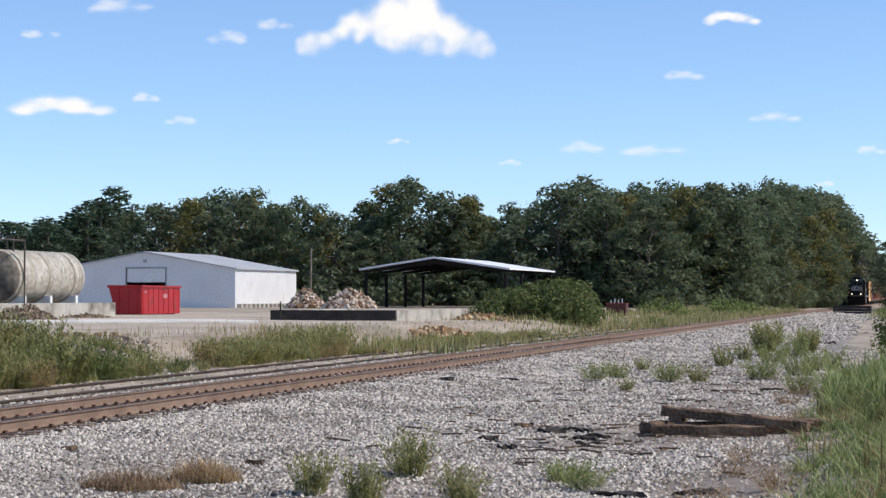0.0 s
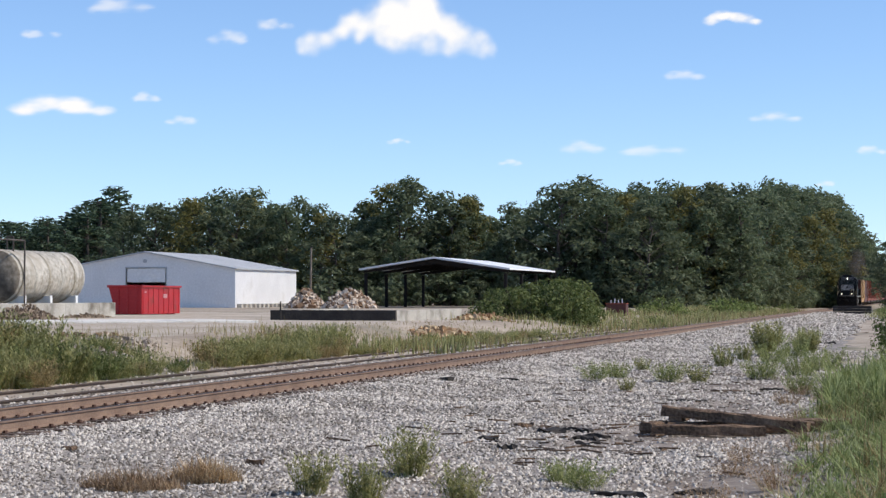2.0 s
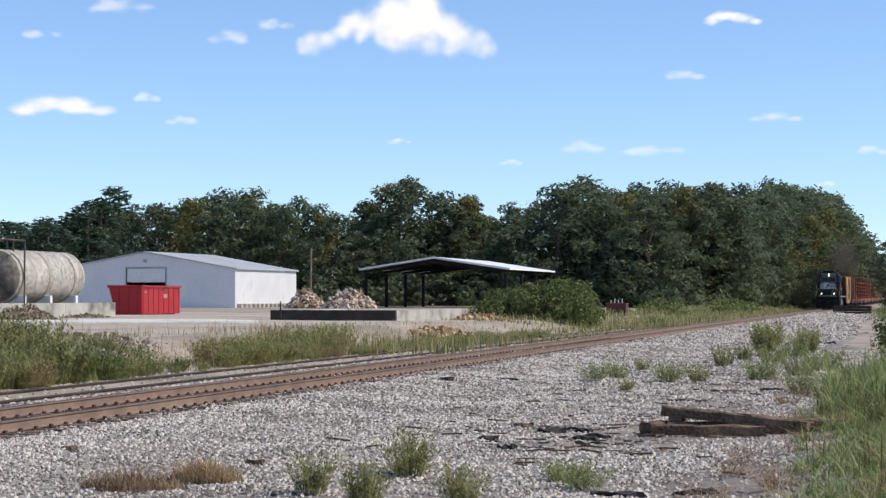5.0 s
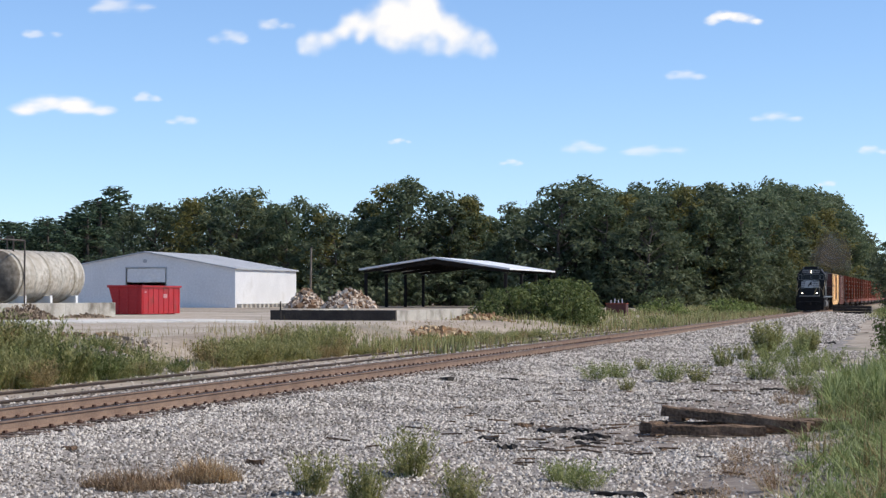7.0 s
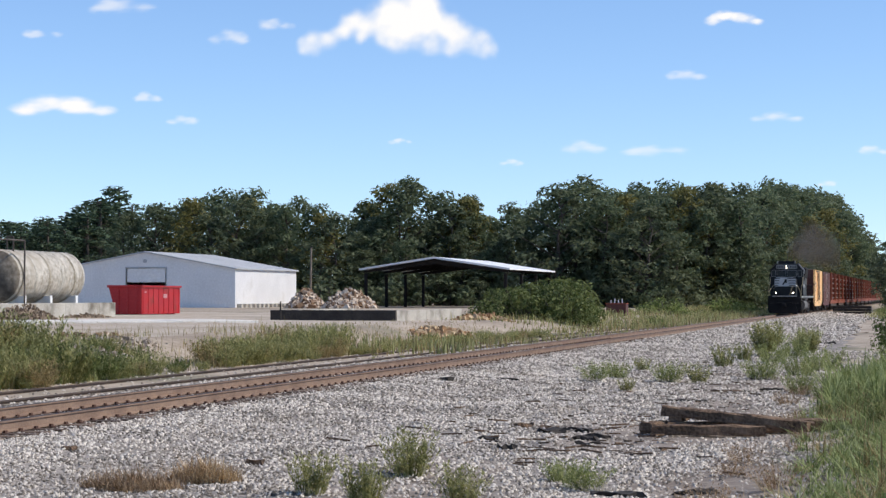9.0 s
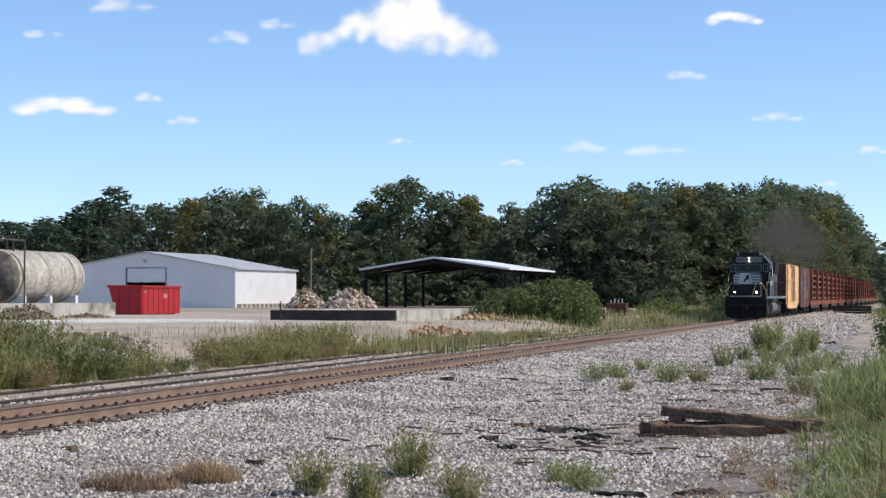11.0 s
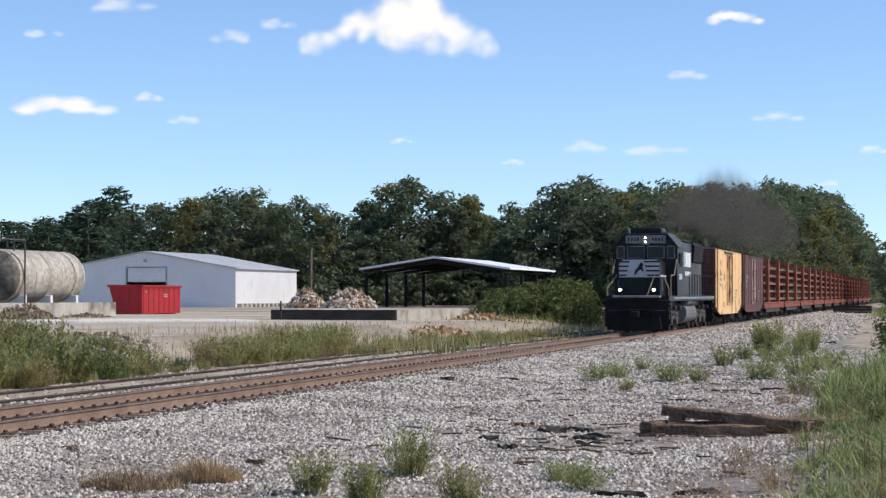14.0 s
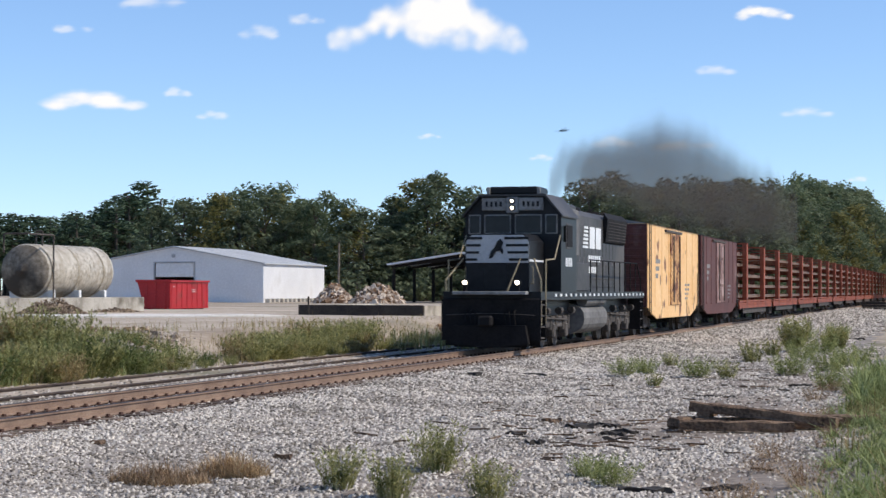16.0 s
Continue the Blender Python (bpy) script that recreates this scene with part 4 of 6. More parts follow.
        for n, z0 in ((6, 2.8), (4, 2.4)):
            for k in range(n):
                part("lettering_bar", boxes((x - 0.006, x + 0.006, 11.2 + k * 0.4, 11.5 + k * 0.4, z0, z0 + 0.22)), M["white"], o, "white lettering bar" if k == 0 else "")
    for y in (9.0, 11.0, 15.2, 16.6, 18.0):
        bm = bmesh.new()
        tube(bm, (0, y, 4.54), (0, y, 4.68), 0.6, n=20)
        part("roof_fan", bm, M["dark_steel"], o)
    part("exhaust_stack", boxes((-0.3, 0.3, 12.2, 13.2, 4.54, 4.76), bevel=0.03), M["dark_steel"], o)
    # handrails
    for s in (-1.46, 1.46):
        for k in range(9):
            y = 8.8 + k * 1.18
            part("stanchion", tubes([((s, y, 1.74), (s, y, 2.82))], 0.022), M["dark_steel"], o)
        part("handrail", tubes([((s, 8.6, 2.82), (s, 18.6, 2.82)), ((s, 18.6, 2.82), (s, 19.5, 2.2)), ((s, 19.5, 2.2), (s, 19.6, 1.0))], 0.022), M["dark_steel"], o)
        part("handrail", tubes([((s, 0.75, 0.75), (s, 0.7, 2.1)), ((s, 0.7, 2.1), (s * 0.75, 1.4, 2.75)), ((s * 1.03, 1.15, 0.8), (s * 1.03, 1.2, 2.7)), ((s * 1.03, 1.2, 2.7), (s * 1.03, 2.5, 2.75)), ((s * 1.03, 2.5, 2.75), (s * 1.03, 3.4, 3.5))], 0.024), M["handrail"], o, "pale worn step handrail")
    part("handrail", tubes([((0.45, 0.6, 1.76), (0.75, 1.1, 2.75))], 0.022), M["handrail"], o)
    for x in (-0.75, -0.6, -0.45, 0.45, 0.6, 0.75):
        part("air_hose", tubes([((x, 0.36, 1.2), (x, 0.2, 1.1)), ((x, 0.2, 1.1), (x + 0.05, 0.16, 0.72))], 0.02), M["dark_steel"], o, "black rubber air hose" if x == -0.75 else "")
    part("cut_lever", tubes([((-1.35, 0.3, 1.05), (-0.3, 0.28, 1.1)), ((0.3, 0.28, 1.1), (1.35, 0.3, 1.05)), ((-0.3, 0.28, 1.1), (0.3, 0.28, 1.1))], 0.014), M["grime"], o, "thin uncoupling lever")
    for s in (-1, 1):
        part("grab_iron", tubes([((s * 0.99, 1.5, 2.0), (s * 1.05, 1.5, 2.0)), ((s * 1.05, 1.5, 2.0), (s * 1.05, 1.5, 2.5)), ((s * 1.05, 1.5, 2.5), (s * 0.99, 1.5, 2.5))], 0.016), M["handrail"], o)
        for k in range(5):
            part("hood_latch_rail", boxes((s * 0.945 - 0.01, s * 0.945 + 0.01, 8.4 + k * 1.7, 9.9 + k * 1.7, 2.18, 2.21)), M["grime"], o)
    # fuel tank, trucks
    out = [(1.42 * (abs(math.cos(a)) ** 0.6) * (1 if math.cos(a) >= 0 else -1), 0.86 + 0.56 * (abs(math.sin(a)) ** 0.75) * (1 if math.sin(a) >= 0 else -1)) for a in [2 * math.pi * k / 24 for k in range(24)]]
    part("fuel_tank", prism(bmesh.new(), out, 7.9, 12.3), M["tank_grey"], o, "dusty grey fuel tank", smooth=False)
    for s in (-1, 1):
        bm = bmesh.new()
        tube(bm, (s * 1.25, 8.3, 1.45), (s * 1.25, 11.9, 1.45), 0.19, n=12)
        part("air_reservoir", bm, M["tank_grey"], o)
    for c in (4.1, 16.1):
        bm = bmesh.new()
        for s in (-1.05, 1.05):
            box(bm, s - 0.08, s + 0.08, c - 2.4, c + 2.4, 0.62, 0.98, bevel=0.03)
            for d in (-2.0, 0.0, 2.0):
                box(bm, s - 0.14, s + 0.14, c + d - 0.2, c + d + 0.2, 0.3, 0.75, bevel=0.04)
                for e in (-0.42, 0.42):
                    tube(bm, (s + 0.03, c + d + e, 0.55), (s + 0.03, c + d + e, 1.0), 0.11, n=8)
                tube(bm, (s * 1.12, c + d + 0.6, 1.15), (s * 1.12, c + d + 0.95, 1.15), 0.12, n=8)
            tube(bm, (s * 1.14, c - 2.0, 0.95), (s * 1.14, c + 2.0, 0.85), 0.03, n=6)
        box(bm, -1.0, 1.0, c - 1.2, c + 1.2, 0.7, 1.0)
        t = part("truck", bm, M["grime"], o, "dusty three-axle truck")
        for d in (-2.0, 0.0, 2.0):
            AXLES.append(wheelset(t, c + d, r=0.53))
    return o


def build_boxcar(paint, label, door, door_paint, sealed):
    o = thing("boxcar", label, "boxcar", "freight cars")
    L, W, Z0, Z1 = 15.4, 1.5, 1.1, 4.45
    bm = boxes((-W, W, 0.0, L, Z0, Z1))
    part("body", bm, paint, o)
    bm = prism(bmesh.new(), [(-W - 0.05, Z1), (W + 0.05, Z1), (0.7, Z1 + 0.14), (-0.7, Z1 + 0.14)], -0.05, L + 0.05)
    part("roof", bm, M["grey_dust"], o, "dull grey roof")
    for y, sg in ((0.0, -1), (L, 1)):
        for k in range(11):
            z = Z0 + 0.2 + k * 0.29
            part("end_rib", boxes((-W + 0.1, W - 0.1, y + sg * 0.004 - 0.05, y + sg * 0.004 + 0.05, z, z + 0.16), bevel=0.03), M["maroon"], o)
        part("end_sheet", boxes((-W + 0.02, W - 0.02, y + sg * 0.02 - 0.015, y + sg * 0.02 + 0.015, Z0 + 0.02, Z1 - 0.02)), M["maroon"], o, "dark maroon corrugated end")
    for s in (-1, 1):
        x = s * W
        n = 8
        for k in range(n + 1):
            y = 0.1 + k * (L - 0.2) / n
            if abs(y - L / 2) < 1.75:
                continue
            part("side_post", boxes((x - 0.02, x + 0.02, y - 0.05, y + 0.05, Z0 + 0.05, Z1 - 0.03), bevel=0.01), paint, o)
        # sill, deeper between the trucks
        vs = [(0.6, Z0), (L - 0.6, Z0), (L - 0.6, Z0 - 0.12), (L - 2.6, Z0 - 0.45), (2.6, Z0 - 0.45), (0.6, Z0 - 0.12)]
        bm = bmesh.new()
        f = [bm.verts.new((x - s * 0.01, a, b)) for a, b in vs]
        g = [bm.verts.new((x - s * 0.06, a, b)) for a, b in vs]
        bm.faces.new(f)
        bm.faces.new(g[::-1])
        for i in range(6):
            bm.faces.new((f[i], g[i], g[(i + 1) % 6], f[(i + 1) % 6]))
        bmesh.ops.recalc_face_normals(bm, faces=bm.faces)
        part("side_sill", bm, paint, o)
        d = part("door", boxes((x - 0.05, x + 0.05, L / 2 - door / 2, L / 2 + door / 2, Z0 + 0.08, Z1 - 0.22), bevel=0.015), door_paint, o, "sliding side door")
        for k in range(12 if not sealed else 3):
            z = Z0 + 0.3 + k * (0.235 if not sealed else 1.0)
            part("door_rib", boxes((x + s * 0.052 - 0.02, x + s * 0.052 + 0.02, L / 2 - door / 2 + 0.08, L / 2 + door / 2 - 0.08, z, z + 0.1)), door_paint, d)
        for k in range(8 if sealed else 0):
            y, z = L / 2 - 1.2 + (k % 2) * 1.3, Z0 + 0.35 + (k // 2) * 0.68
            part("door_panel", boxes((x + s * 0.056 - 0.008, x + s * 0.056 + 0.008, y, y + 1.1, z, z + 0.54)), M["door_pale"], d, "pale faded door panel" if k == 0 else "")
        for k in (-1, 1):
            part("lock_bar", tubes([((x + s * 0.1, L / 2 + k * door * 0.3, Z0 + 0.2), (x + s * 0.1, L / 2 + k * door * 0.3, Z1 - 0.3))], 0.03), M["grime"], d)
        part("door_track", boxes((x - 0.08, x + 0.08, L / 2 - door, L / 2 + door * 0.6, Z1 - 0.2, Z1 - 0.1)), M["grime"], o)
        for y0, top, n in ((0.18, Z1, 11), (L - 0.58, 2.6, 5)):
            ladder = part("ladder", tubes([((x + s * 0.06, y, 0.9), (x + s * 0.06, y, top)) for y in (y0, y0 + 0.4)], 0.02), M["grime"], o)
            for k in range(n):
                part("rung", tubes([((x + s * 0.06, y0, 1.0 + k * 0.31), (x + s * 0.06, y0 + 0.4, 1.0 + k * 0.31))], 0.015, n=5), M["grime"], ladder)
        for y0, y1, z0, z1 in [(2.0, 3.4 - 0.3 * k, 2.9 - k * 0.3, 3.08 - k * 0.3) for k in range(3)] + [(L - 4.4, L - 3.0 - 0.2 * k, 2.0 - k * 0.2, 2.1 - k * 0.2) for k in range(4)]:
            part("lettering_bar", boxes((x + s * 0.002 - 0.006, x + s * 0.002 + 0.006, y0, y1, z0, z1)), M["grey_dust"], o, "faded pale lettering bar")
    part("centre_sill", boxes((-0.3, 0.3, 0.0, L, 0.7, Z0 - 0.004)), M["grime"], o)
    for y in (2.1, L - 2.1):
        freight_truck(o, y)
    coupler(o, 0.0, -1)
    coupler(o, L, 1)
    return o


def build_rack_car(label):
    """A flat car with tall stands that carry tiers of long rails."""
    o = thing("rail_rack_car", label, "freight car", "rail train cars")
    L, W, Z0, Z1 = 19.2, 1.5, 1.0, 4.35
    part("deck", boxes((-W, W, 0, L, Z0, Z0 + 0.12), bevel=0.01), M["rust_red"], o)
    for s in (-1, 1):
        part("side_sill", boxes((s * W - 0.08, s * W + 0.004, 0.2, L - 0.2, Z0 - 0.2, Z0 - 0.004)), M["rust_red"], o)
        # dark strip painted in for the shadow below the sill
        part("under_sill", boxes((s * W - 0.2, s * W - 0.1, 2.9, L - 2.9, Z0 - 0.5, Z0 - 0.21)), M["grime"], o)
    part("centre_sill", boxes((-0.35, 0.35, 0, L, 0.62, Z0 - 0.004)), M["grime"], o)
    for k in range(2):
        y = 4.5 + k * 10.2
        for s in (-1, 1):
            x = s * (W - 0.14)
            part("stand_post", boxes((x - 0.13, x + 0.13, y - 0.38, y + 0.38, Z0 + 0.12, Z1 + 0.1), bevel=0.02), M["rust_red"], o)
        part("stand_cap", boxes((-W, W, y - 0.14, y + 0.14, Z1 + 0.104, Z1 + 0.2)), M["rust_red"], o)
        for j in range(5):
            z = Z0 + 0.3 + j * 0.6
            part("stand_tier", boxes((-W + 0.28, W - 0.28, y - 0.2, y + 0.2, z, z + 0.1)), M["rust_red"], o)
    for j in range(5):
        z = Z0 + 0.4 + j * 0.6
        bm = bmesh.new()
        for i in range(8):
            x = -1.1 + i * 0.31
            box(bm, x - 0.07, x + 0.07, -0.6, L + 0.6, z, z + 0.03)
            box(bm, x - 0.018, x + 0.018, -0.6, L + 0.6, z + 0.03, z + 0.13)
            box(bm, x - 0.036, x + 0.036, -0.6, L + 0.6, z + 0.13, z + 0.17)
        tagged(part("rail_tier", bm, M["carried_rail"], o, "tier of long rusty rails"), kind="stuff")
    for s in (-1, 1):
        x = s * (W - 0.02)
        for z in (Z0 + 0.16,):
            part("side_rail", boxes((x - 0.03, x + 0.03, 0.15, L - 0.15, z, z + 0.1)), M["rust_red"], o)
    for y in (2.3, L - 2.3):
        freight_truck(o, y)
    coupler(o, 0.0, -1)
    coupler(o, L, 1)
    return o


M["door_pale"] = material("pale_faded_door_paint", (0.3, 0.2, 0.18), (0.52, 0.38, 0.34), rough=0.75, scale=1.2, fine=8, bump=0.1, stain=(0.16, 0.07, 0.055), stain_scale=1.0, stain_low=0.5, stain_high=0.62)
AXLES = []
TRAIN.append((build_locomotive(), 0.4))
TRAIN.append((build_boxcar(M["yellow"], "weathered yellow boxcar with rust streaks", 3.0, M["yellow_rust"], False), 21.4))
TRAIN.append((build_boxcar(M["maroon"], "dark maroon boxcar with faded pale doors", 3.4, M["maroon_pale"], True), 38.0))
rack = build_rack_car("rust-red rack car loaded with tiers of long rails")
TRAIN.append((rack, 54.6))
for k in range(1, 12):
    TRAIN.append((copy_thing(rack, pose(TRACK_X, 500 + 20 * k, 0)), 54.6 + 20.4 * k))


# ---- smoke ----
def veil_sheet(name, w, h, nx, nz, seed, mat, parent=None, puffs=None, bulge=0.25, soft=1.0, aspect=1.0, fade=0.0):
    """A domed sheet of overlapping puffs, thick inside and thin at its uneven rim; faces -y."""
    rnd = random.Random(seed)
    if puffs is None:
        puffs = [(0, 0, 0.62)] + [(0.62 * math.cos(a), 0.55 * math.sin(a), rnd.uniform(0.26, 0.46)) for a in [rnd.uniform(0, 6.28) for _ in range(9)]]
    verts, dens = [], []
    for j in range(nz + 1):
        for i in range(nx + 1):
            u, v = 2 * i / nx - 1, 2 * j / nz - 1
            best = 0.0
            for px, pz, r in puffs:
                q = math.hypot((u - px) * aspect, (v - pz)) / (r * (1.4 if aspect > 1.5 else 0.85))
                best += math.exp(-2.4 * q * q)
            # clouds thin out below, so blue sky stands in for their shaded underside
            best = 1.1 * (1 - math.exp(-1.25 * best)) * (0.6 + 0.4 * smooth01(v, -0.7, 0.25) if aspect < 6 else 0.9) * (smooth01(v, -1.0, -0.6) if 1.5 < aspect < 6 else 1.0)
            best += (0.34 * fbm(u * aspect * 2.2 + seed, v * 2.2) + 0.1 * fbm(u * aspect * 6 + seed, v * 6, 3.0)) * min(1.0, best * 3) * soft
            rim = min(1 - abs(u), 1 - abs(v))
            dens.append(max(0.0, min(1.0, best)) * smooth01(rim, 0.0, 0.12 if aspect < 6 else 0.01) * (1 - fade * smooth01(u, -0.75, 0.9)))
            verts.append((u * w / 2, bulge * w * (u * u + v * v) * 0.3, v * h / 2))
    keep = {}
    faces = []
    for j in range(nz):
        for i in range(nx):
            q = (j * (nx + 1) + i, j * (nx + 1) + i + 1, (j + 1) * (nx + 1) + i + 1, (j + 1) * (nx + 1) + i)
            if max(dens[k] for k in q) > 0.01:
                faces.append(q)
                for k in q:
                    keep.setdefault(k, len(keep))
    vv = [None] * len(keep)
    dd = [0.0] * len(keep)
    for k, n in keep.items():
        vv[n], dd[n] = verts[k], dens[k]
    ob = soup(name, vv, [tuple(keep[k] for k in q) for q in faces], mat, parent, smooth=True)
    at = ob.data.attributes.new("cover", "FLOAT", "POINT")
    at.data.foreach_set("value", dd)
    return ob


def build_smoke():
    o = thing("smoke_plume", "thin dark diesel smoke trailing from the locomotive", "smoke")
    rnd = random.Random(9)
    long, tall, low = 112.0, 9.0, 4.3
    for k, side in enumerate((-1.3, 0.0, 1.2)):
        puffs, d = [], 1.2
        while d < long - 10:
            grow = smooth01(d, -4, 36)
            z = 5.1 + 1.1 * smooth01(d, 0, 3.5) + 1.5 * grow + rnd.uniform(-0.22, 0.22) * (0.3 + grow)
            r = (0.8 + 2.2 * grow) * rnd.uniform(0.9, 1.1)
            puffs.append((2 * d / long - 1, 2 * (z - low) / tall - 1, r / (tall / 2) / 1.4))
            d += 0.6 * r
        p = veil_sheet("smoke_puff", long, tall, 220, 26, 40 + k, M["smoke"], o, puffs, bulge=0.0, aspect=long / tall, soft=0.07, fade=0.42)
        p.location = (side * 0.2, long / 2 + 2.0, low + tall / 2)
        p.rotation_euler = (0, 0, radians(90 + 0.25 * side))
    return o


TRAIN.append((build_smoke(), 9.5))


# ---- clouds ----
CLOUDS = []


def build_cloud(x, y, z, w, h, puffs, seed, strong=True):
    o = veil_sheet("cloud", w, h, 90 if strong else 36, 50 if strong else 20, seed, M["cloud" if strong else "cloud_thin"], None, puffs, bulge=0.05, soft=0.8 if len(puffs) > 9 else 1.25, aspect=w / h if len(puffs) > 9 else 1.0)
    tagged(o, "white fair-weather cumulus cloud in the blue sky" if strong else "small faint white cloud in the blue sky", "cloud", "clouds")
    CLOUDS.append((o, x, y, z))
    return o
CLOUD_ROWS = [
    (-1097, 4055, 566, 463, 178, True),
    (-1658, 3917, 613, 143, 52, False),
    (-1442, 3970, 546, 95, 50, False),
    (-1347, 3994, 573, 86, 40, False),
    (-1788, 3885, 400, 261, 76, True),
    (-1611, 3929, 419, 71, 33, False),
    (-1828, 3875, 555, 83, 33, False),
    (-1538, 3947, 371, 83, 31, False),
    (-1094, 4056, 326, 52, 21, False),
    (-413, 4224, 584, 147, 50, True),
    (-511, 4200, 465, 107, 33, False),
    (-325, 4245, 377, 107, 33, False),
    (-715, 4149, 313, 114, 40, False),
    (-569, 4186, 309, 143, 40, False),
    (-865, 4112, 282, 52, 24, False),
    (-124, 4295, 307, 71, 29, False),
    (-223, 4271, 237, 48, 21, False),
]
BIG = [(0.17, 0.37, 0.5), (-0.08, 0.3, 0.42), (0.1, 0.0, 0.5), (-0.13, -0.15, 0.27), (0.02, -0.3, 0.27), (0.31, 0.08, 0.4), (0.48, -0.07, 0.31), (0.6, -0.24, 0.27), (0.74, -0.38, 0.27), (0.84, -0.58, 0.22), (-0.41, 0.17, 0.25), (-0.51, -0.1, 0.2),
       (-0.61, -0.27, 0.2), (-0.77, -0.4, 0.26), (-0.87, -0.42, 0.18), (0.22, 0.66, 0.3), (0.5, -0.5, 0.22), (0.3, -0.45, 0.2), (-0.3, 0.0, 0.24), (-0.34, -0.25, 0.14)]
for i, (x, y, z, w, h, strong) in enumerate(CLOUD_ROWS):
    rnd = random.Random(200 + i)
    if i == 0:
        puffs = BIG
    else:
        j = lambda k: rnd.uniform(-k, k)
        if strong:
            puffs = [(-0.5 + j(0.1), -0.12, 0.36), (-0.12 + j(0.1), 0.08 + j(0.1), 0.46), (0.28 + j(0.1), j(0.1), 0.46), (0.62, -0.15, 0.28)]
        else:
            puffs = [(j(0.2), j(0.1), 0.5), (-0.38 + j(0.1), -0.15, 0.3), (0.4 + j(0.1), -0.12, 0.32)]
    if strong and i:
        w, h = w * 1.1, h * 1.5
    elif not strong:
        w, h = w * 1.6, h * 1.8
    build_cloud(x, y, z, w, h, puffs, 200 + i, strong)


# ---- undergrowth and foreground ----
def place_copies(proto, rows):
    """Put the first at the first place and copies at the rest: (x, y, scale)."""
    rnd = random.Random(len(rows))
    for i, (x, y, s) in enumerate(rows):
        m = pose(x, y, ground_z(x, y), 0, 0, rnd.uniform(0, 360)) @ Matrix.Diagonal((s, s, s * rnd.uniform(0.9, 1.1), 1))
        if i == 0:
            proto.matrix_basis = m
        else:
            copy_thing(proto, m)


rnd = random.Random(31)
M["bank_rubble"] = material("pale_clods_and_stones", (0.2, 0.155, 0.115), (0.5, 0.43, 0.35), rough=0.95, scale=1.5, fine=9, island=0.3)
M["brown_dirt"] = material("brown_dirt", (0.13, 0.09, 0.06), (0.34, 0.26, 0.18), rough=0.95, scale=1.5, fine=9, island=0.25)
# shrubs along the foot of the wood
edge = []
for (x0, y0), (x1, y1) in zip(WOOD_EDGE[:-1], WOOD_EDGE[1:]):
    n = max(2, int(math.hypot(x1 - x0, y1 - y0) / 3.0))
    for i in range(n):
        f = (i + rnd.random()) / n
        edge.append((x0 + (x1 - x0) * f + rnd.uniform(-1, 2), y0 + (y1 - y0) * f - rnd.uniform(1, 6), rnd.uniform(0.7, 1.5)))
place_copies(make_bush(51, 2.6, 3.6, M["leaf_dark"], "shrub", "dark leafy shrub at the foot of the wood", n=24, per=60, leaf=0.22), edge[::2])
place_copies(make_bush(52, 2.4, 3.0, M["leaf"], "shrub", "green leafy shrub at the foot of the wood", n=24, per=60, leaf=0.22), edge[1::2])
# the vine mound beside the shed and bushes along the track
place_copies(make_bush(53, 2.6, 3.3, M["vine"], "vine_bush", "vine-covered bush mound beside the shed", n=40, per=90, leaf=0.16),
             [(-22.9, 124, 1.0), (-24.0, 126, 1.05), (-25.2, 124, 0.85), (-22.0, 123, 0.7), (-26.4, 126, 0.8), (-27.6, 128, 0.7), (-21.2, 122, 0.4), (-24.4, 131, 1.0), (-28.6, 126, 0.4), (-23.2, 129, 0.95)])
place_copies(make_bush(54, 1.3, 2.0, M["shrub"], "bush", "light green bush beside the track", n=30, per=190, leaf=0.1),
             [(-17.8, 130.5, 0.6), (-23.1, 174, 2.1), (-22.3, 178, 1.6), (-24.3, 172, 1.2), (-20.9, 203, 2.2), (-20.4, 207, 2.4), (-20.0, 214, 2.0), (-19.8, 222, 1.7), (-19.3, 240, 1.2), (-18.8, 262, 1.4), (-25.2, 168, 0.7), (-21.5, 190, 0.9), (-6.6, 262, 1.2), (-5.6, 236, 1.2), (-5.2, 215, 1.0)])


def scatter(n, x0, x1, y0, y1, seed, keep=None, scale=(0.6, 1.2)):
    r = random.Random(seed)
    out = []
    while len(out) < n:
        x, y = r.uniform(x0, x1), r.uniform(y0, y1)
        d = keep(x, y) if keep else 1.0
        if r.random() < d:
            out.append((x, y, ground_z(x, y), r.uniform(*scale)))
    return out


def bunches(n, each, x0, x1, y0, y1, seed, keep):
    """Grass in bunches, the outer blades shorter."""
    r = random.Random(seed)
    out = []
    for x, y, z, s in scatter(n, x0, x1, y0, y1, seed, keep, (0.45, 1.15)):
        w = r.uniform(0.08, 0.24)
        for _ in range(each):
            a, d = r.uniform(0, 6.28), abs(r.gauss(0, w))
            px, py = x + d * math.cos(a), y + d * math.sin(a)
            out.append((px, py, ground_z(px, py), s * max(0.35, 1.1 - d * 1.6)))
    return out


def patchy(x, y, k=0.35):
    return smooth01(fbm(x * k, y * k, 9), -0.35, 0.45)


def grass_strip(name, label, spots, lo, hi, width, mat, leafs=0, lean=0.4, seed=1):
    spots = [(x, y, z, s * (1 - 0.55 * smooth01(y, 74, 86) * (1 - smooth01(y, 100, 130)))) for x, y, z, s in spots]
    v, f = blades(random.Random(seed), spots, lo, hi, width, lean, leafs)
    tagged(soup(name, v, f, mat), label, "grass", kind="stuff")


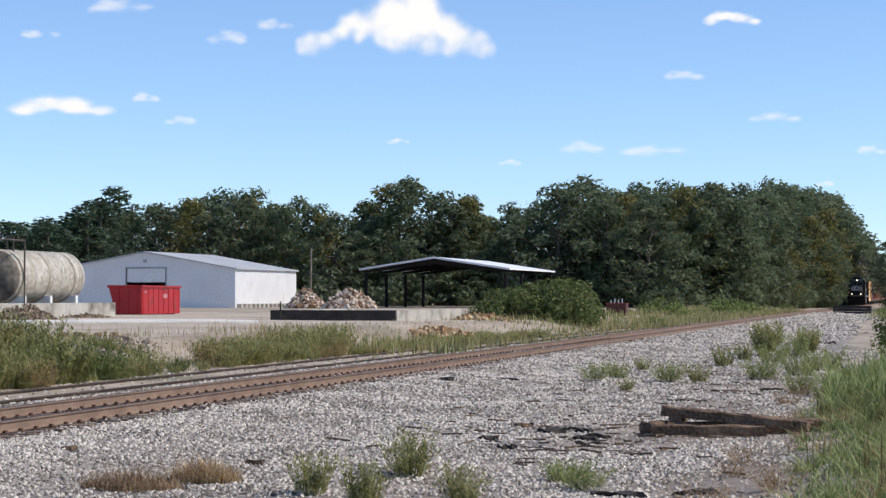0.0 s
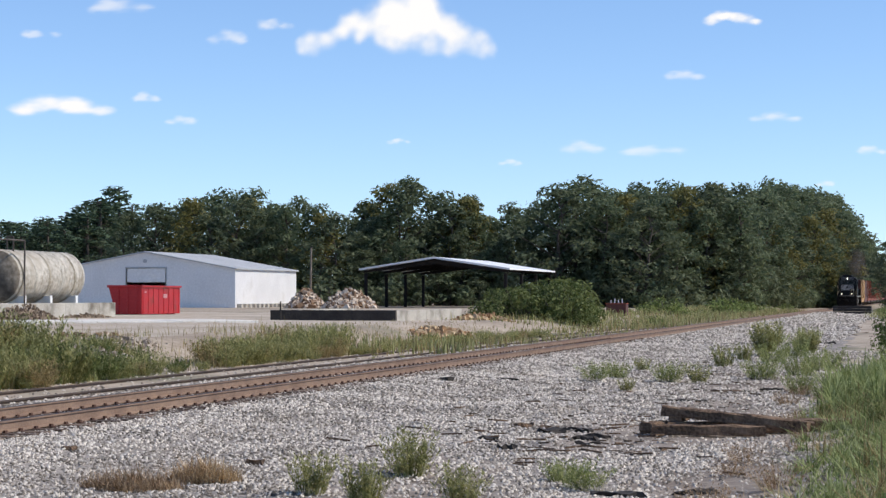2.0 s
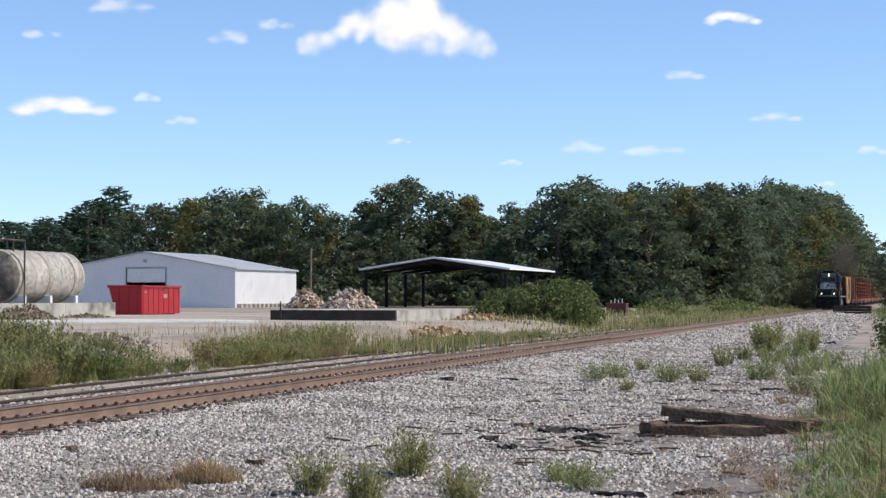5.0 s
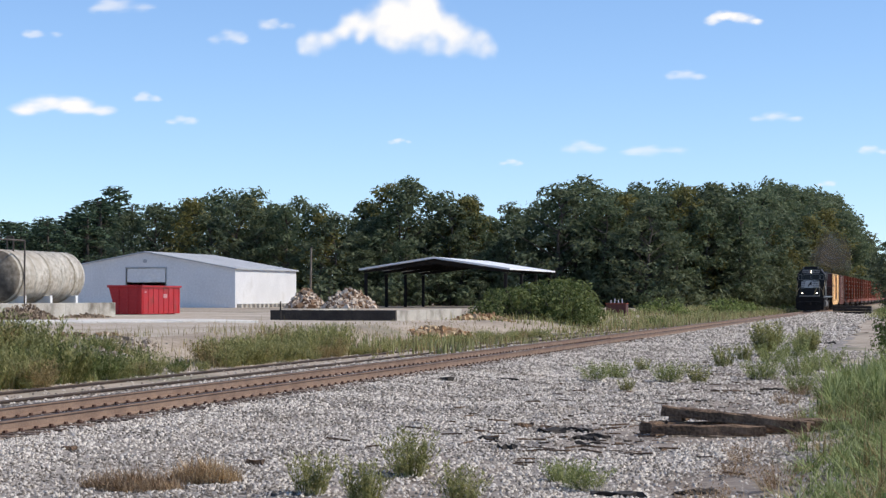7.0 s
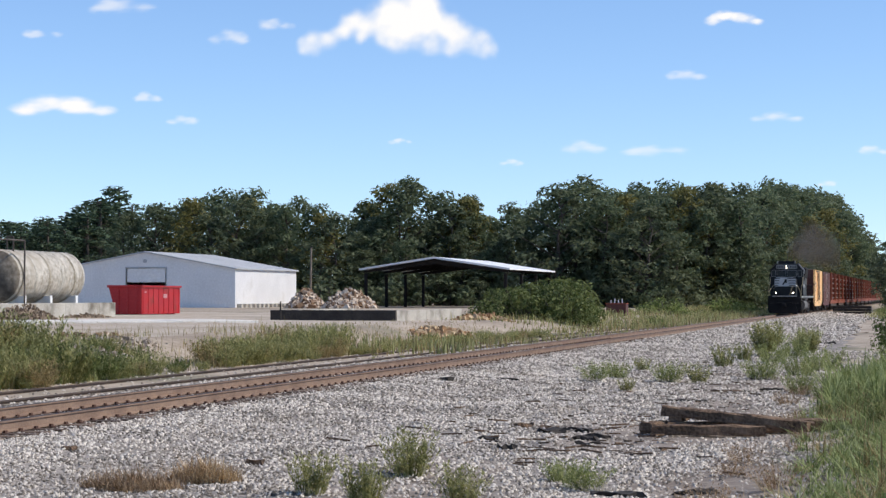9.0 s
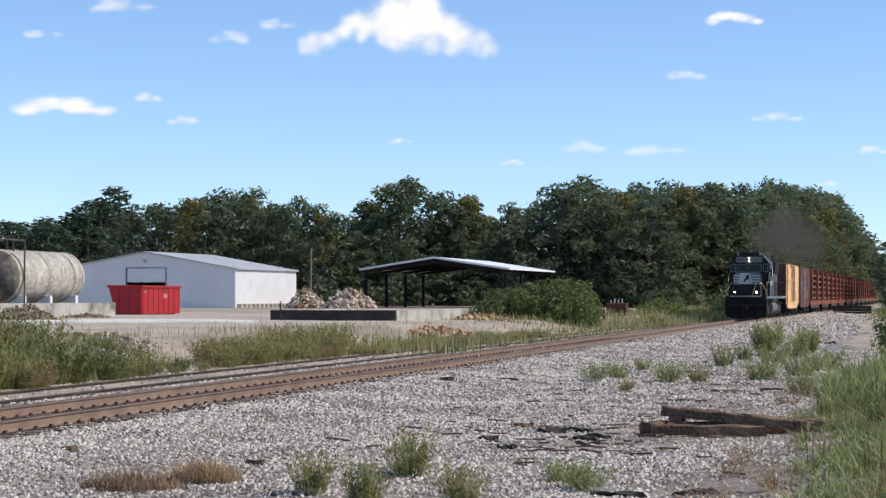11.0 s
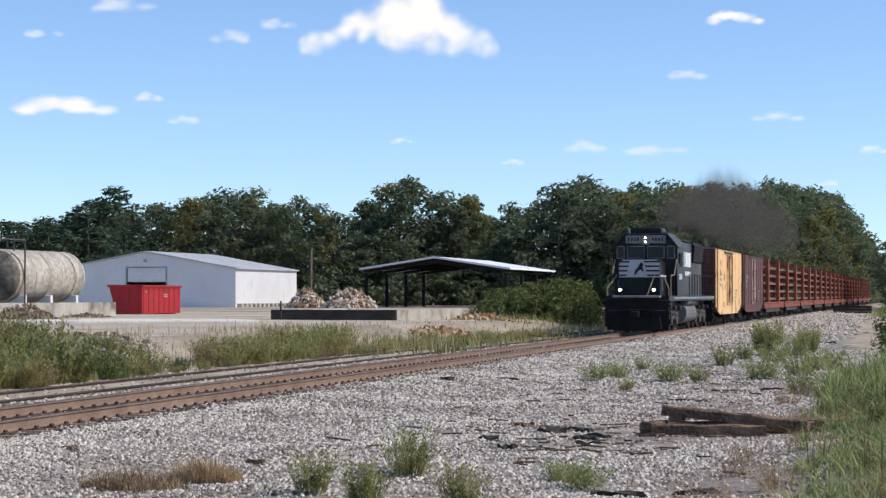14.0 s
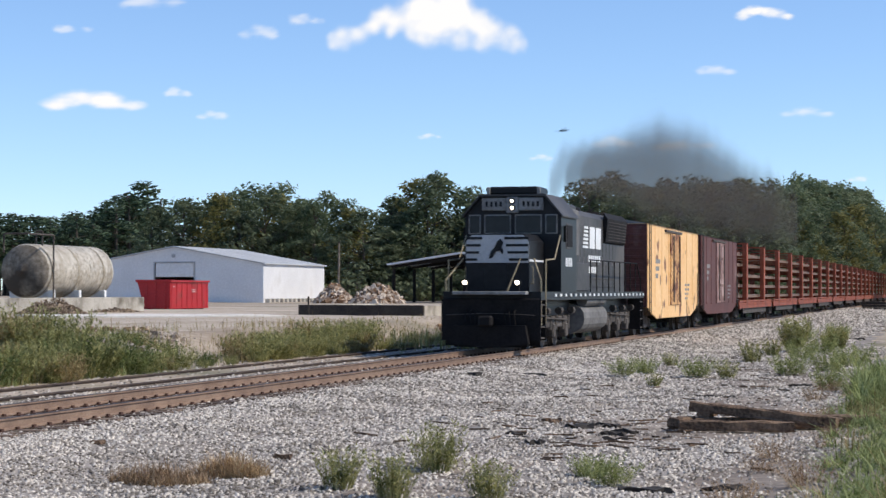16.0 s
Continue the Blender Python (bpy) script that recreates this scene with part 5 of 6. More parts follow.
def bank_cover(x, y):
    """Where the bank is overgrown: thick, then bare and broken, then thick again."""
    y = y - 2.6 * (-x - 19.3)
    along = 1.0 - 0.93 * smooth01(y, 45.5, 47.5) + 0.7 * smooth01(y, 51, 53) - 0.5 * smooth01(y, 64, 68)
    return along * (0.25 + 0.9 * patchy(x, y, 0.8)) * (1 - 0.95 * smooth01(-x, 21.4, 23.6))


grass_strip("bank_grass", "yellow-green grass on the bank beside the siding", scatter(12000, -27, -19.3, 30, 96, 1, bank_cover), 0.12, 0.4, 0.009, M["weed"], 0, lean=0.9, seed=2)
grass_strip("bank_green_grass", "fresh green grass on the bank beside the siding", scatter(6000, -25, -19.3, 30, 52, 15, bank_cover), 0.15, 0.5, 0.009, M["grass"], 0, lean=0.9, seed=16)
grass_strip("bank_dry_grass", "dry straw-coloured grass on the bank", scatter(7500, -26.5, -19.3, 30, 100, 3, lambda x, y: 0.04 + 0.9 * bank_cover(x + 0.5, y)), 0.12, 0.6, 0.008, M["dry"], 0, lean=0.7, seed=4)
grass_strip("trackside_grass", "green and dry grass beside the far track", scatter(7000, -27, -16.0, 60, 250, 5, lambda x, y: (1 - smooth01(-x, 20.2, 22.0) * (1 - smooth01(y, 100, 125))) * smooth01(y, 58, 66) * (1 if x < -19.3 or y > 66 else 0) * (0.25 + patchy(x, y, 0.2))), 0.25, 0.8, 0.025, M["weed"], 2, seed=6)
grass_strip("trackside_dry_grass", "dry grass along the far track", scatter(4500, -26, -15.8, 64, 260, 7, lambda x, y: 1 - 0.9 * smooth01(-x, 20.2, 22.0) * (1 - smooth01(y, 100, 125))), 0.2, 0.6, 0.025, M["dry"], 2, seed=8)
right = lambda x, y: smooth01(x + 1.4 + 0.03 * (y - 21) + 0.5 * fbm(y * 0.5, x * 0.5), -0.5, 0.7)
grass_strip("tall_grass", "drooping grey-green grass on the bank beside the stones", bunches(1400, 34, -3.8, 4, 17, 42, 9, right), 0.13, 0.38, 0.009, M["grass"], 0, lean=2.3, seed=10)
grass_strip("lush_grass", "tall lush green grass on the bank beside the stones", bunches(420, 44, -3.4, 4, 36, 51, 17, right), 0.5, 1.0, 0.013, M["grass"], 0, lean=1.2, seed=18)
grass_strip("tall_dry_grass", "dry seed stems among the tall grass", bunches(260, 30, -3.8, 4, 17, 48, 11, right), 0.35, 0.75, 0.006, M["dry"], 0, lean=1.5, seed=12)
grass_strip("far_right_grass", "grass and weeds beyond the stones", scatter(4200, -9.0, 4, 62, 260, 13, lambda x, y: smooth01(x + 0.2 + 0.008 * y + 4.5 * smooth01(y, 165, 200), -1.0, 0.8)), 0.3, 0.8, 0.03, M["weed"], 4, seed=14)
# weeds in the stone
wa = weed_clump(61, 0.42, 0.62, M["weed"])
place_copies(wa, [(-6.15, 23.3, 1.0), (-6.6, 20.8, 0.76), (-5.8, 20.1, 0.8), (-4.78, 20.2, 0.8), (-6.3, 61.5, 1.15), (-6.3, 68.1, 1.0), (-8.2, 57.3, 0.7), (-5.7, 49.6, 0.9), (-6.8, 44.9, 0.6)])
wb = weed_clump(62, 0.55, 0.5, M["weed_grey"], label="low grey-green weed growing in the crushed stone", stems=90)
place_copies(wb, [(-8.3, 49.7, 1.0), (-8.1, 51.8, 0.9), (-6.5, 50.1, 1.1), (-4.4, 52.7, 1.3), (-3.9, 22.5, 0.75), (-4.3, 23.4, 0.6), (-4.8, 70.4, 1.5), (-5.2, 66.0, 1.3), (-3.6, 56.0, 1.3), (-2.9, 45.0, 1.0), (-6.9, 90.0, 1.3), (-5.8, 95.0, 1.4), (-3.2, 60.0, 1.4)])
wc = weed_clump(63, 0.7, 1.25, M["weed"], label="tall bushy weed at the edge of the stones", stems=120)
place_copies(wc, [(-6.0, 73.4, 1.0), (-4.6, 76.0, 0.7), (-5.2, 80.0, 0.6)])


def grass_tuft(x, y, r, h, mat, label, seed):
    rn = random.Random(seed)
    spots = []
    for _ in range(1500):
        a, rr = rn.uniform(0, 6.28), r * math.sqrt(rn.random())
        spots.append((rr * 1.5 * math.cos(a), rr * 0.8 * math.sin(a), 0.0, 1.1 - 0.6 * rr / r))
    v, f = blades(rn, spots, h * 0.5, h, 0.005, 1.3, 0)
    t = thing("grass_tuft", label, "dead grass", "dead grass tufts", at=pose(x, y, ground_z(x, y)))
    soup("tuft", v, f, mat, t)


grass_tuft(-8.9, 21.3, 0.42, 0.42, M["dead"], "flattened clump of dead brown grass", 71)
grass_tuft(-8.35, 22.2, 0.3, 0.5, M["dead_light"], "clump of dead straw-brown grass", 72)


def old_tie(x, y, z, turn, length, tilt=0.0, roll=0.0, seed=1):
    rn = random.Random(seed)
    bm = bmesh.new()
    n = 12
    rings = []
    for i in range(n + 1):
        u = (i / n - 0.5) * length
        ring = []
        for a, b in ((-1, -1), (1, -1), (1, -0.6), (1, 0.7), (0.75, 1), (-0.7, 1), (-1, 0.75), (-1, -0.5)):
            ring.append(bm.verts.new((u + rn.uniform(-0.02, 0.02), a * 0.105 + rn.uniform(-0.012, 0.012), b * 0.08 + rn.uniform(-0.012, 0.012))))
        rings.append(ring)
    for r0, r1 in zip(rings[:-1], rings[1:]):
        for k in range(8):
            bm.faces.new((r0[k], r0[(k + 1) % 8], r1[(k + 1) % 8], r1[k]))
    bm.faces.new(rings[0][::-1])
    bm.faces.new(rings[-1])
    bmesh.ops.recalc_face_normals(bm, faces=bm.faces)
    t = part("old_tie", bm, M["old_tie"])
    t.matrix_basis = pose(x, y, z, roll, tilt, turn)
    return tagged(t, "rotting brown wooden railway tie discarded on the stones", "railway tie", "discarded ties")


old_tie(-3.42, 31.0, -0.3, 6, 1.75, seed=1)
old_tie(-3.0, 31.75, -0.29, 12, 2.3, seed=2)
old_tie(-3.05, 31.5, -0.14, -5, 2.3, tilt=5.0, seed=3)
old_tie(-2.2, 32.2, -0.26, 20, 2.3, seed=4)
old_tie(-4.3, 31.35, -0.28, 70, 0.6, seed=5)
old_tie(-3.95, 31.7, -0.12, 80, 0.45, seed=6)


def scrap(x, y, turn, l, w, h, mat, label, seed):
    rn = random.Random(seed)
    bm = bmesh.new()
    box(bm, -l / 2, l / 2, -w / 2, w / 2, 0, h)
    bmesh.ops.subdivide_edges(bm, edges=[e for e in bm.edges if abs(e.verts[0].co.x - e.verts[1].co.x) > l * 0.5], cuts=4)
    for v in bm.verts:
        v.co += Vector((rn.uniform(-0.09, 0.09) * l, rn.uniform(-0.4, 0.4) * w, rn.uniform(-0.5, 0.4) * h * (1 if v.co.z > 0.01 else 0)))
    t = part("wood_scrap", bm, mat)
    t.matrix_basis = pose(x, y, ground_z(x, y) - 0.01, 0, 0, turn)
    tagged(t, label, "wood scrap", "scraps on the stones")


for i, (x, y, tu, l, w, h) in enumerate(((-8.5, 24.4, -8, 0.28, 0.1, 0.09), (-6.0, 28.2, 10, 0.35, 0.2, 0.1), (-5.2, 30.1, -5, 0.45, 0.16, 0.1), (-6.2, 32.3, -20, 0.5, 0.12, 0.07), (-10.3, 48.5, -14, 0.7, 0.12, 0.08), (-11.2, 45.8, -30, 0.35, 0.2, 0.12), (-11.1, 24.4, -20, 0.3, 0.12, 0.08), (-3.4, 21.9, 4, 0.7, 0.16, 0.08), (-2.6, 22.3, 24, 0.6, 0.14, 0.09), (-5.0, 27.6, -4, 1.0, 0.06, 0.04), (-4.4, 27.4, 4, 0.8, 0.06, 0.04), (-9.9, 32.5, 3, 0.4, 0.12, 0.03), (-4.6, 45.6, 4, 0.8, 0.1, 0.06), (-3.7, 47.0, 12, 0.6, 0.12, 0.1), (-5.0, 41.5, -6, 0.9, 0.07, 0.05), (-5.9, 56.0, 6, 0.9, 0.1, 0.06), (-6.6, 29.6, 12, 0.5, 0.09, 0.05), (-5.5, 31.8, -12, 0.3, 0.15, 0.08), (-5.9, 95, 0, 1.2, 0.2, 0.15), (-5.0, 92, 10, 1.4, 0.2, 0.15))):
    scrap(x, y, tu, l * 0.85, w * 0.75, h * 0.7, M["wood"] if i == 11 else M["wood_dark_and_shade"] if i % 3 else M["old_tie"], "dark broken piece of wood lying on the stones", 100 + i)


for i, (x, y, tu, l, w, h) in enumerate(((-6.0, 31.6, 20, 0.6, 0.24, 0.15), (-5.1, 30.5, -12, 0.7, 0.22, 0.14), (-6.6, 32.4, 35, 0.45, 0.22, 0.12), (-5.0, 29.3, 4, 0.55, 0.16, 0.1), (-6.7, 30.1, -30, 0.5, 0.18, 0.11), (-5.7, 32.2, 8, 0.8, 0.14, 0.1))):
    scrap(x, y, tu, l * 0.7, w * 0.6, h * 0.55, M["old_tie"] if i == 2 else M["wood_dark_and_shade"], "chunk of dark rotten bark and wood on the stones", 140 + i)


# stones of the ballast
def stone_field(name, label, n, x0, x1, y0, y1, seed, size, keep=None):
    r = np.random.default_rng(seed)
    base = np.array([(-1, -1, -0.5), (1, -1, -0.5), (1, 1, -0.5), (-1, 1, -0.5), (-0.6, -0.7, 0.6), (0.7, -0.5, 0.5), (0.5, 0.7, 0.7), (-0.7, 0.6, 0.5)])
    fc = np.array([(0, 1, 5, 4), (1, 2, 6, 5), (2, 3, 7, 6), (3, 0, 4, 7), (4, 5, 6, 7)])
    # closer to the camera more stones per metre
    t = r.random(n)
    ys = y0 * (y1 / y0) ** t
    xs = r.uniform(x0, x1, n)
    if keep is not None:
        ok = np.array([keep(float(a), float(b)) for a, b in zip(xs, ys)]) > r.random(n)
        xs, ys = xs[ok], ys[ok]
    n = len(xs)
    zs = np.array([ground_z(float(a), float(b)) for a, b in zip(xs, ys)])
    s = size * r.uniform(0.55, 1.35, n) * (1 + 0.012 * (ys - y0))
    a = r.uniform(0, 6.28, n)
    v = base[None] * r.uniform(0.4, 1.4, (n, 8, 3)) * s[:, None, None] * 0.5
    c, d = np.cos(a)[:, None], np.sin(a)[:, None]
    tilt = r.uniform(-0.9, 0.9, n)[:, None]
    x, y, z = v[..., 0] * c - v[..., 1] * d, v[..., 0] * d + v[..., 1] * c, v[..., 2]
    z = z + tilt * x
    v = np.stack([x + xs[:, None], y + ys[:, None], z + zs[:, None] + 0.12 * s[:, None]], -1).reshape(-1, 3)
    f = (fc[None] + 8 * np.arange(n)[:, None, None]).reshape(-1, 4)
    me = bpy.data.meshes.new(name)
    me.vertices.add(len(v))
    me.vertices.foreach_set("co", v.ravel())
    me.loops.add(f.size)
    me.loops.foreach_set("vertex_index", f.ravel())
    me.polygons.add(len(f))
    me.polygons.foreach_set("loop_start", np.arange(0, f.size, 4))
    me.update(calc_edges=True)
    me.materials.append(M["stone"])
    tagged(new(name, me), label, "crushed stone", kind="stuff")


def stone_cover(x, y):
    """Thick beside the track, thinner on the trodden ground by the grass."""
    worn = smooth01(x, -8.5, -4.0) * smooth01(fbm(x * 0.35, y * 0.2, 2.0), -0.5, 0.5)
    if x < -0.53 * y:
        return 0.0
    return (1 - 0.88 * worn) * (1 - 0.85 * smooth01(x, -2.2, -0.4))


stone_field("ballast_stones", "pale grey crushed stone ballast beside the track", 118000, -12.85, 0.5, 18.5, 80, 81, 0.038, stone_cover)
stone_field("far_ballast_stones", "pale crushed stone farther along the track", 26000, -12.8, -4.5, 78, 230, 83, 0.075, lambda x, y: 1 - smooth01(x, -8.5, -5.0) * smooth01(y, 90, 140))
stone_field("track_stones", "pale stones between the rails", 26000, -19.4, -12.7, 24, 80, 82, 0.045, lambda x, y: 0.1 if x < -16.7 else 1.0 if abs(x + 15.65) < 0.9 else 0.6)
heap("debris_pile", "pile of broken timber and rubble", -65.0, 203, 0.3, 1.9, 3, 2.1, 600, M["rubble"], 91, 0.6)
heap("debris_pile", "pale heap of broken boards and rubble", -59.9, 202, 0.3, 2.7, 4, 2.0, 800, M["rubble"], 92, 0.7)
heap("clay_pile", "low heap of orange clay and rubble", -25.6, 113, 0.05, 2.0, 3.2, 0.7, 400, M["orange_soil"], 93, 0.3)
heap("clay_pile", "broken rubble and clay on the bank", -21.8, 87, -0.05, 1.5, 3.2, 0.4, 260, M["orange_soil"], 94, 0.28)
heap("rubble_pile", "broken concrete rubble on the bank", -26.4, 60, 0.1, 1.6, 4.0, 0.45, 300, M["rubble"], 95, 0.3)
heap("rubble_pile", "broken stones and clods on the bare bank", -22.2, 49.0, 0.0, 1.5, 2.4, 0.4, 420, M["bank_rubble"], 98, 0.2)
heap("rubble_pile", "clods and stones along the terrace edge", -24.2, 56.0, 0.15, 1.2, 5.0, 0.35, 420, M["bank_rubble"], 99, 0.22)
heap("dirt_pile", "heap of brown dirt beside the tank", -48.6, 101.0, 0.3, 1.6, 3.4, 1.05, 1100, M["brown_dirt"], 96, 0.13)
heap("dirt_pile", "dark low dirt ridge before the wall", -48.9, 110, 0.3, 1.2, 4.5, 0.4, 500, M["brown_dirt"], 97, 0.14)


def build_pole():
    t = thing("utility_pole", "thin weathered wooden pole", "pole", at=pose(-65.5, 206.0, 0.3))
    bm = bmesh.new()
    tube(bm, (0, 0, -0.3), (0.1, 0, 6.6), 0.15, 0.1, n=10)
    part("shaft", bm, M["wood"], t)
    bm = bmesh.new()
    tube(bm, (0.1, 0, 6.6), (0.1, 0, 6.7), 0.13, n=10)
    part("cap", bm, M["grime"], t)
    t = thing("steel_post", "thin dark steel post before the dock", "post", at=pose(-34.6, 103.5, 0.3))
    bm = bmesh.new()
    tube(bm, (0, 0, -0.2), (0, 0, 1.15), 0.05, n=8)
    part("shaft", bm, M["wood_dark_and_shade"], t)


build_pole()


def build_red_bin():
    t = thing("scrap_bin", "small rusty red steel bin with white scraps", "scrap bin", at=pose(-24.8, 158.5, 0.1))
    part("body", boxes((-0.8, 0.8, 0, 1.2, 0.05, 1.0), bevel=0.03), M["maroon"], t)
    part("rim", boxes((-0.85, 0.85, -0.06, 1.25, 0.98, 1.06), bevel=0.01), M["rust_red"], t)
    part("foot", boxes((-0.75, 0.75, 0.1, 1.1, -0.1, 0.05)), M["dark_steel"], t)
    for i in range(4):
        part("scrap", boxes((-0.5 + i * 0.3, -0.42 + i * 0.3, 0.3, 0.4, 1.0, 1.3 + 0.12 * (i % 2))), M["white"], t)


build_red_bin()


def build_tie_stack():
    t = thing("tie_stack", "dark stack of ties beside the far track", "tie stack", at=pose(-9.4, 236, -0.4))
    for i in range(4):
        for j in range(3):
            part("tie", boxes((-2.2 + 0.02 * j, 2.2, i * 0.4, i * 0.4 + 0.36, j * 0.33, j * 0.33 + 0.3), bevel=0.02), M["wood_dark_and_shade"], t)


build_tie_stack()


# taller weed clumps on the bank
bank_rnd = random.Random(401)
right_rnd = random.Random(402)
wd = weed_clump(64, 0.9, 0.9, M["weed"], name="bank_weed", label="bushy yellow-green weed on the bank beside the siding", stems=100)
we = weed_clump(65, 0.9, 0.8, M["vine"], name="bank_weed", label="bushy green weed on the bank beside the siding", stems=100)
spots_a, spots_b = [], []
for y0, y1, x0, x1, n, lo, hi in ((37, 46.5, -23.5, -19.5, 38, 0.55, 1.15), (46.0, 52.0, -22.8, -19.4, 26, 0.25, 0.65), (52, 65, -21.8, -19.2, 34, 0.4, 1.1), (65, 98, -20.6, -18.0, 36, 0.25, 0.5)):
    for k in range(n):
        row = (bank_rnd.uniform(x0, x1), y0 + (y1 - y0) * (k + bank_rnd.random()) / n, bank_rnd.uniform(lo, hi))
        if y0 > 50:
            row = (row[0], row[1] + 2.6 * (-row[0] - 19.3), row[2])
        (spots_b if y0 < 50 and bank_rnd.random() < 0.5 else spots_a).append(row)
place_copies(weed_clump(68, 0.8, 0.8, M["dry"], name="bank_weed", label="dry straw-coloured weed on the bank beside the siding", stems=80), [(r[0] + bank_rnd.uniform(-0.6, 0.6), r[1] + bank_rnd.uniform(-0.8, 0.8), r[2] * 0.9) for r in spots_a[::3]])
place_copies(wd, spots_a)
place_copies(we, spots_b)


place_copies(copy_thing(wd, pose(0, 0, 0)), [(bank_rnd.uniform(-19.3, -16.6), 60 + 1.3 * k, bank_rnd.uniform(0.2, 0.4)) for k in range(30)])
place_copies(copy_thing(wd, pose(0, 0, 0)), [(bank_rnd.uniform(-19.6, -19.1), 37 + 1.9 * k + bank_rnd.random(), bank_rnd.uniform(0.35, 0.6)) for k in range(12)])
# low dry weeds at the ragged edge of the grass
place_copies(weed_clump(67, 0.6, 0.4, M["dead"], name="dry_weed", label="low dead brown weed at the edge of the grass", stems=60), [(-1.9 - 0.03 * (yy - 21) + bank_rnd.uniform(-0.45, 0.4), yy, bank_rnd.uniform(0.5, 1.1)) for yy in [20.5 + 2.0 * k for k in range(14)]])
# the tall leafy plant at the end of the grass
place_copies(make_bush(55, 0.85, 2.5, M["vine"], "leafy_plant", "tall light green leafy plant beside the grass", n=26, per=300, leaf=0.07), [(-1.1, 63.5, 0.85)])
# broad-leaved weeds in the tall grass
wf = weed_clump(66, 0.6, 0.75, M["vine"], name="broadleaf_weed", label="leafy green weed among the tall grass", stems=80)
place_copies(wf, [(right_rnd.uniform(-2.3, 1.6) - 0.02 * (yy - 30), yy, right_rnd.uniform(0.6, 1.2)) for yy in [29 + 0.7 * k for k in range(32)]])


# the bird that crosses before the wood
def build_bird():
    t = thing("bird", "small dark bird in flight with spread wings", "bird")
    bm = bmesh.new()
    bmesh.ops.create_uvsphere(bm, u_segments=10, v_segments=8, radius=0.5, matrix=Matrix.Diagonal((0.34, 0.11, 0.1, 1)))
    bmesh.ops.create_uvsphere(bm, u_segments=8, v_segments=6, radius=0.05, matrix=Matrix.Translation((0.18, 0, 0.02)))
    part("body", bm, M["dark_steel"], t, smooth=True)
    for sg in (-1, 1):
        bm = bmesh.new()
        top = [bm.verts.new(p) for p in ((0.07, sg * 0.03, 0.03), (0.09, sg * 0.14, 0.1), (0.0, sg * 0.3, 0.14), (-0.05, sg * 0.14, 0.09), (-0.06, sg * 0.03, 0.02))]
        f = bm.faces.new(top)
        ext = bmesh.ops.extrude_face_region(bm, geom=[f])
        bmesh.ops.translate(bm, verts=[v for v in ext["geom"] if isinstance(v, bmesh.types.BMVert)], vec=(0, 0, -0.01))
        bmesh.ops.recalc_face_normals(bm, faces=bm.faces)
        part("wing", bm, M["dark_steel"], t)
    bm = bmesh.new()
    prism(bm, [(-0.14, 0.005), (-0.3, 0.012), (-0.3, -0.002), (-0.14, -0.01)], -0.05, 0.05)
    part("tail", bm, M["dark_steel"], t)
    return t


BIRD = build_bird()
BIRD_PAIR = copy_thing(BIRD, pose(0, 0, 0))


def build_slab():
    t = thing("concrete_slab", "pale cracked concrete slab in the yard", "concrete slab", at=pose(-39.5, 93.0, 0.45, 0, 0, 36))
    for i in range(3):
        for j in range(2):
            part("slab_panel", boxes((-6.0 + i * 4.0, -2.03 + i * 4.0, -4.0 + j * 4.0, -0.03 + j * 4.0, -0.2, 0.1 - 0.015 * ((i + j) % 2)), bevel=0.015), M["pale_concrete"], t)


M["pale_concrete"] = material("pale_concrete", (0.6, 0.56, 0.5), (0.8, 0.76, 0.69), rough=0.9, scale=0.5, fine=6, bump=0.2, stain=(0.35, 0.28, 0.2), stain_scale=0.4, stain_low=0.55, stain_high=0.75)
build_slab()


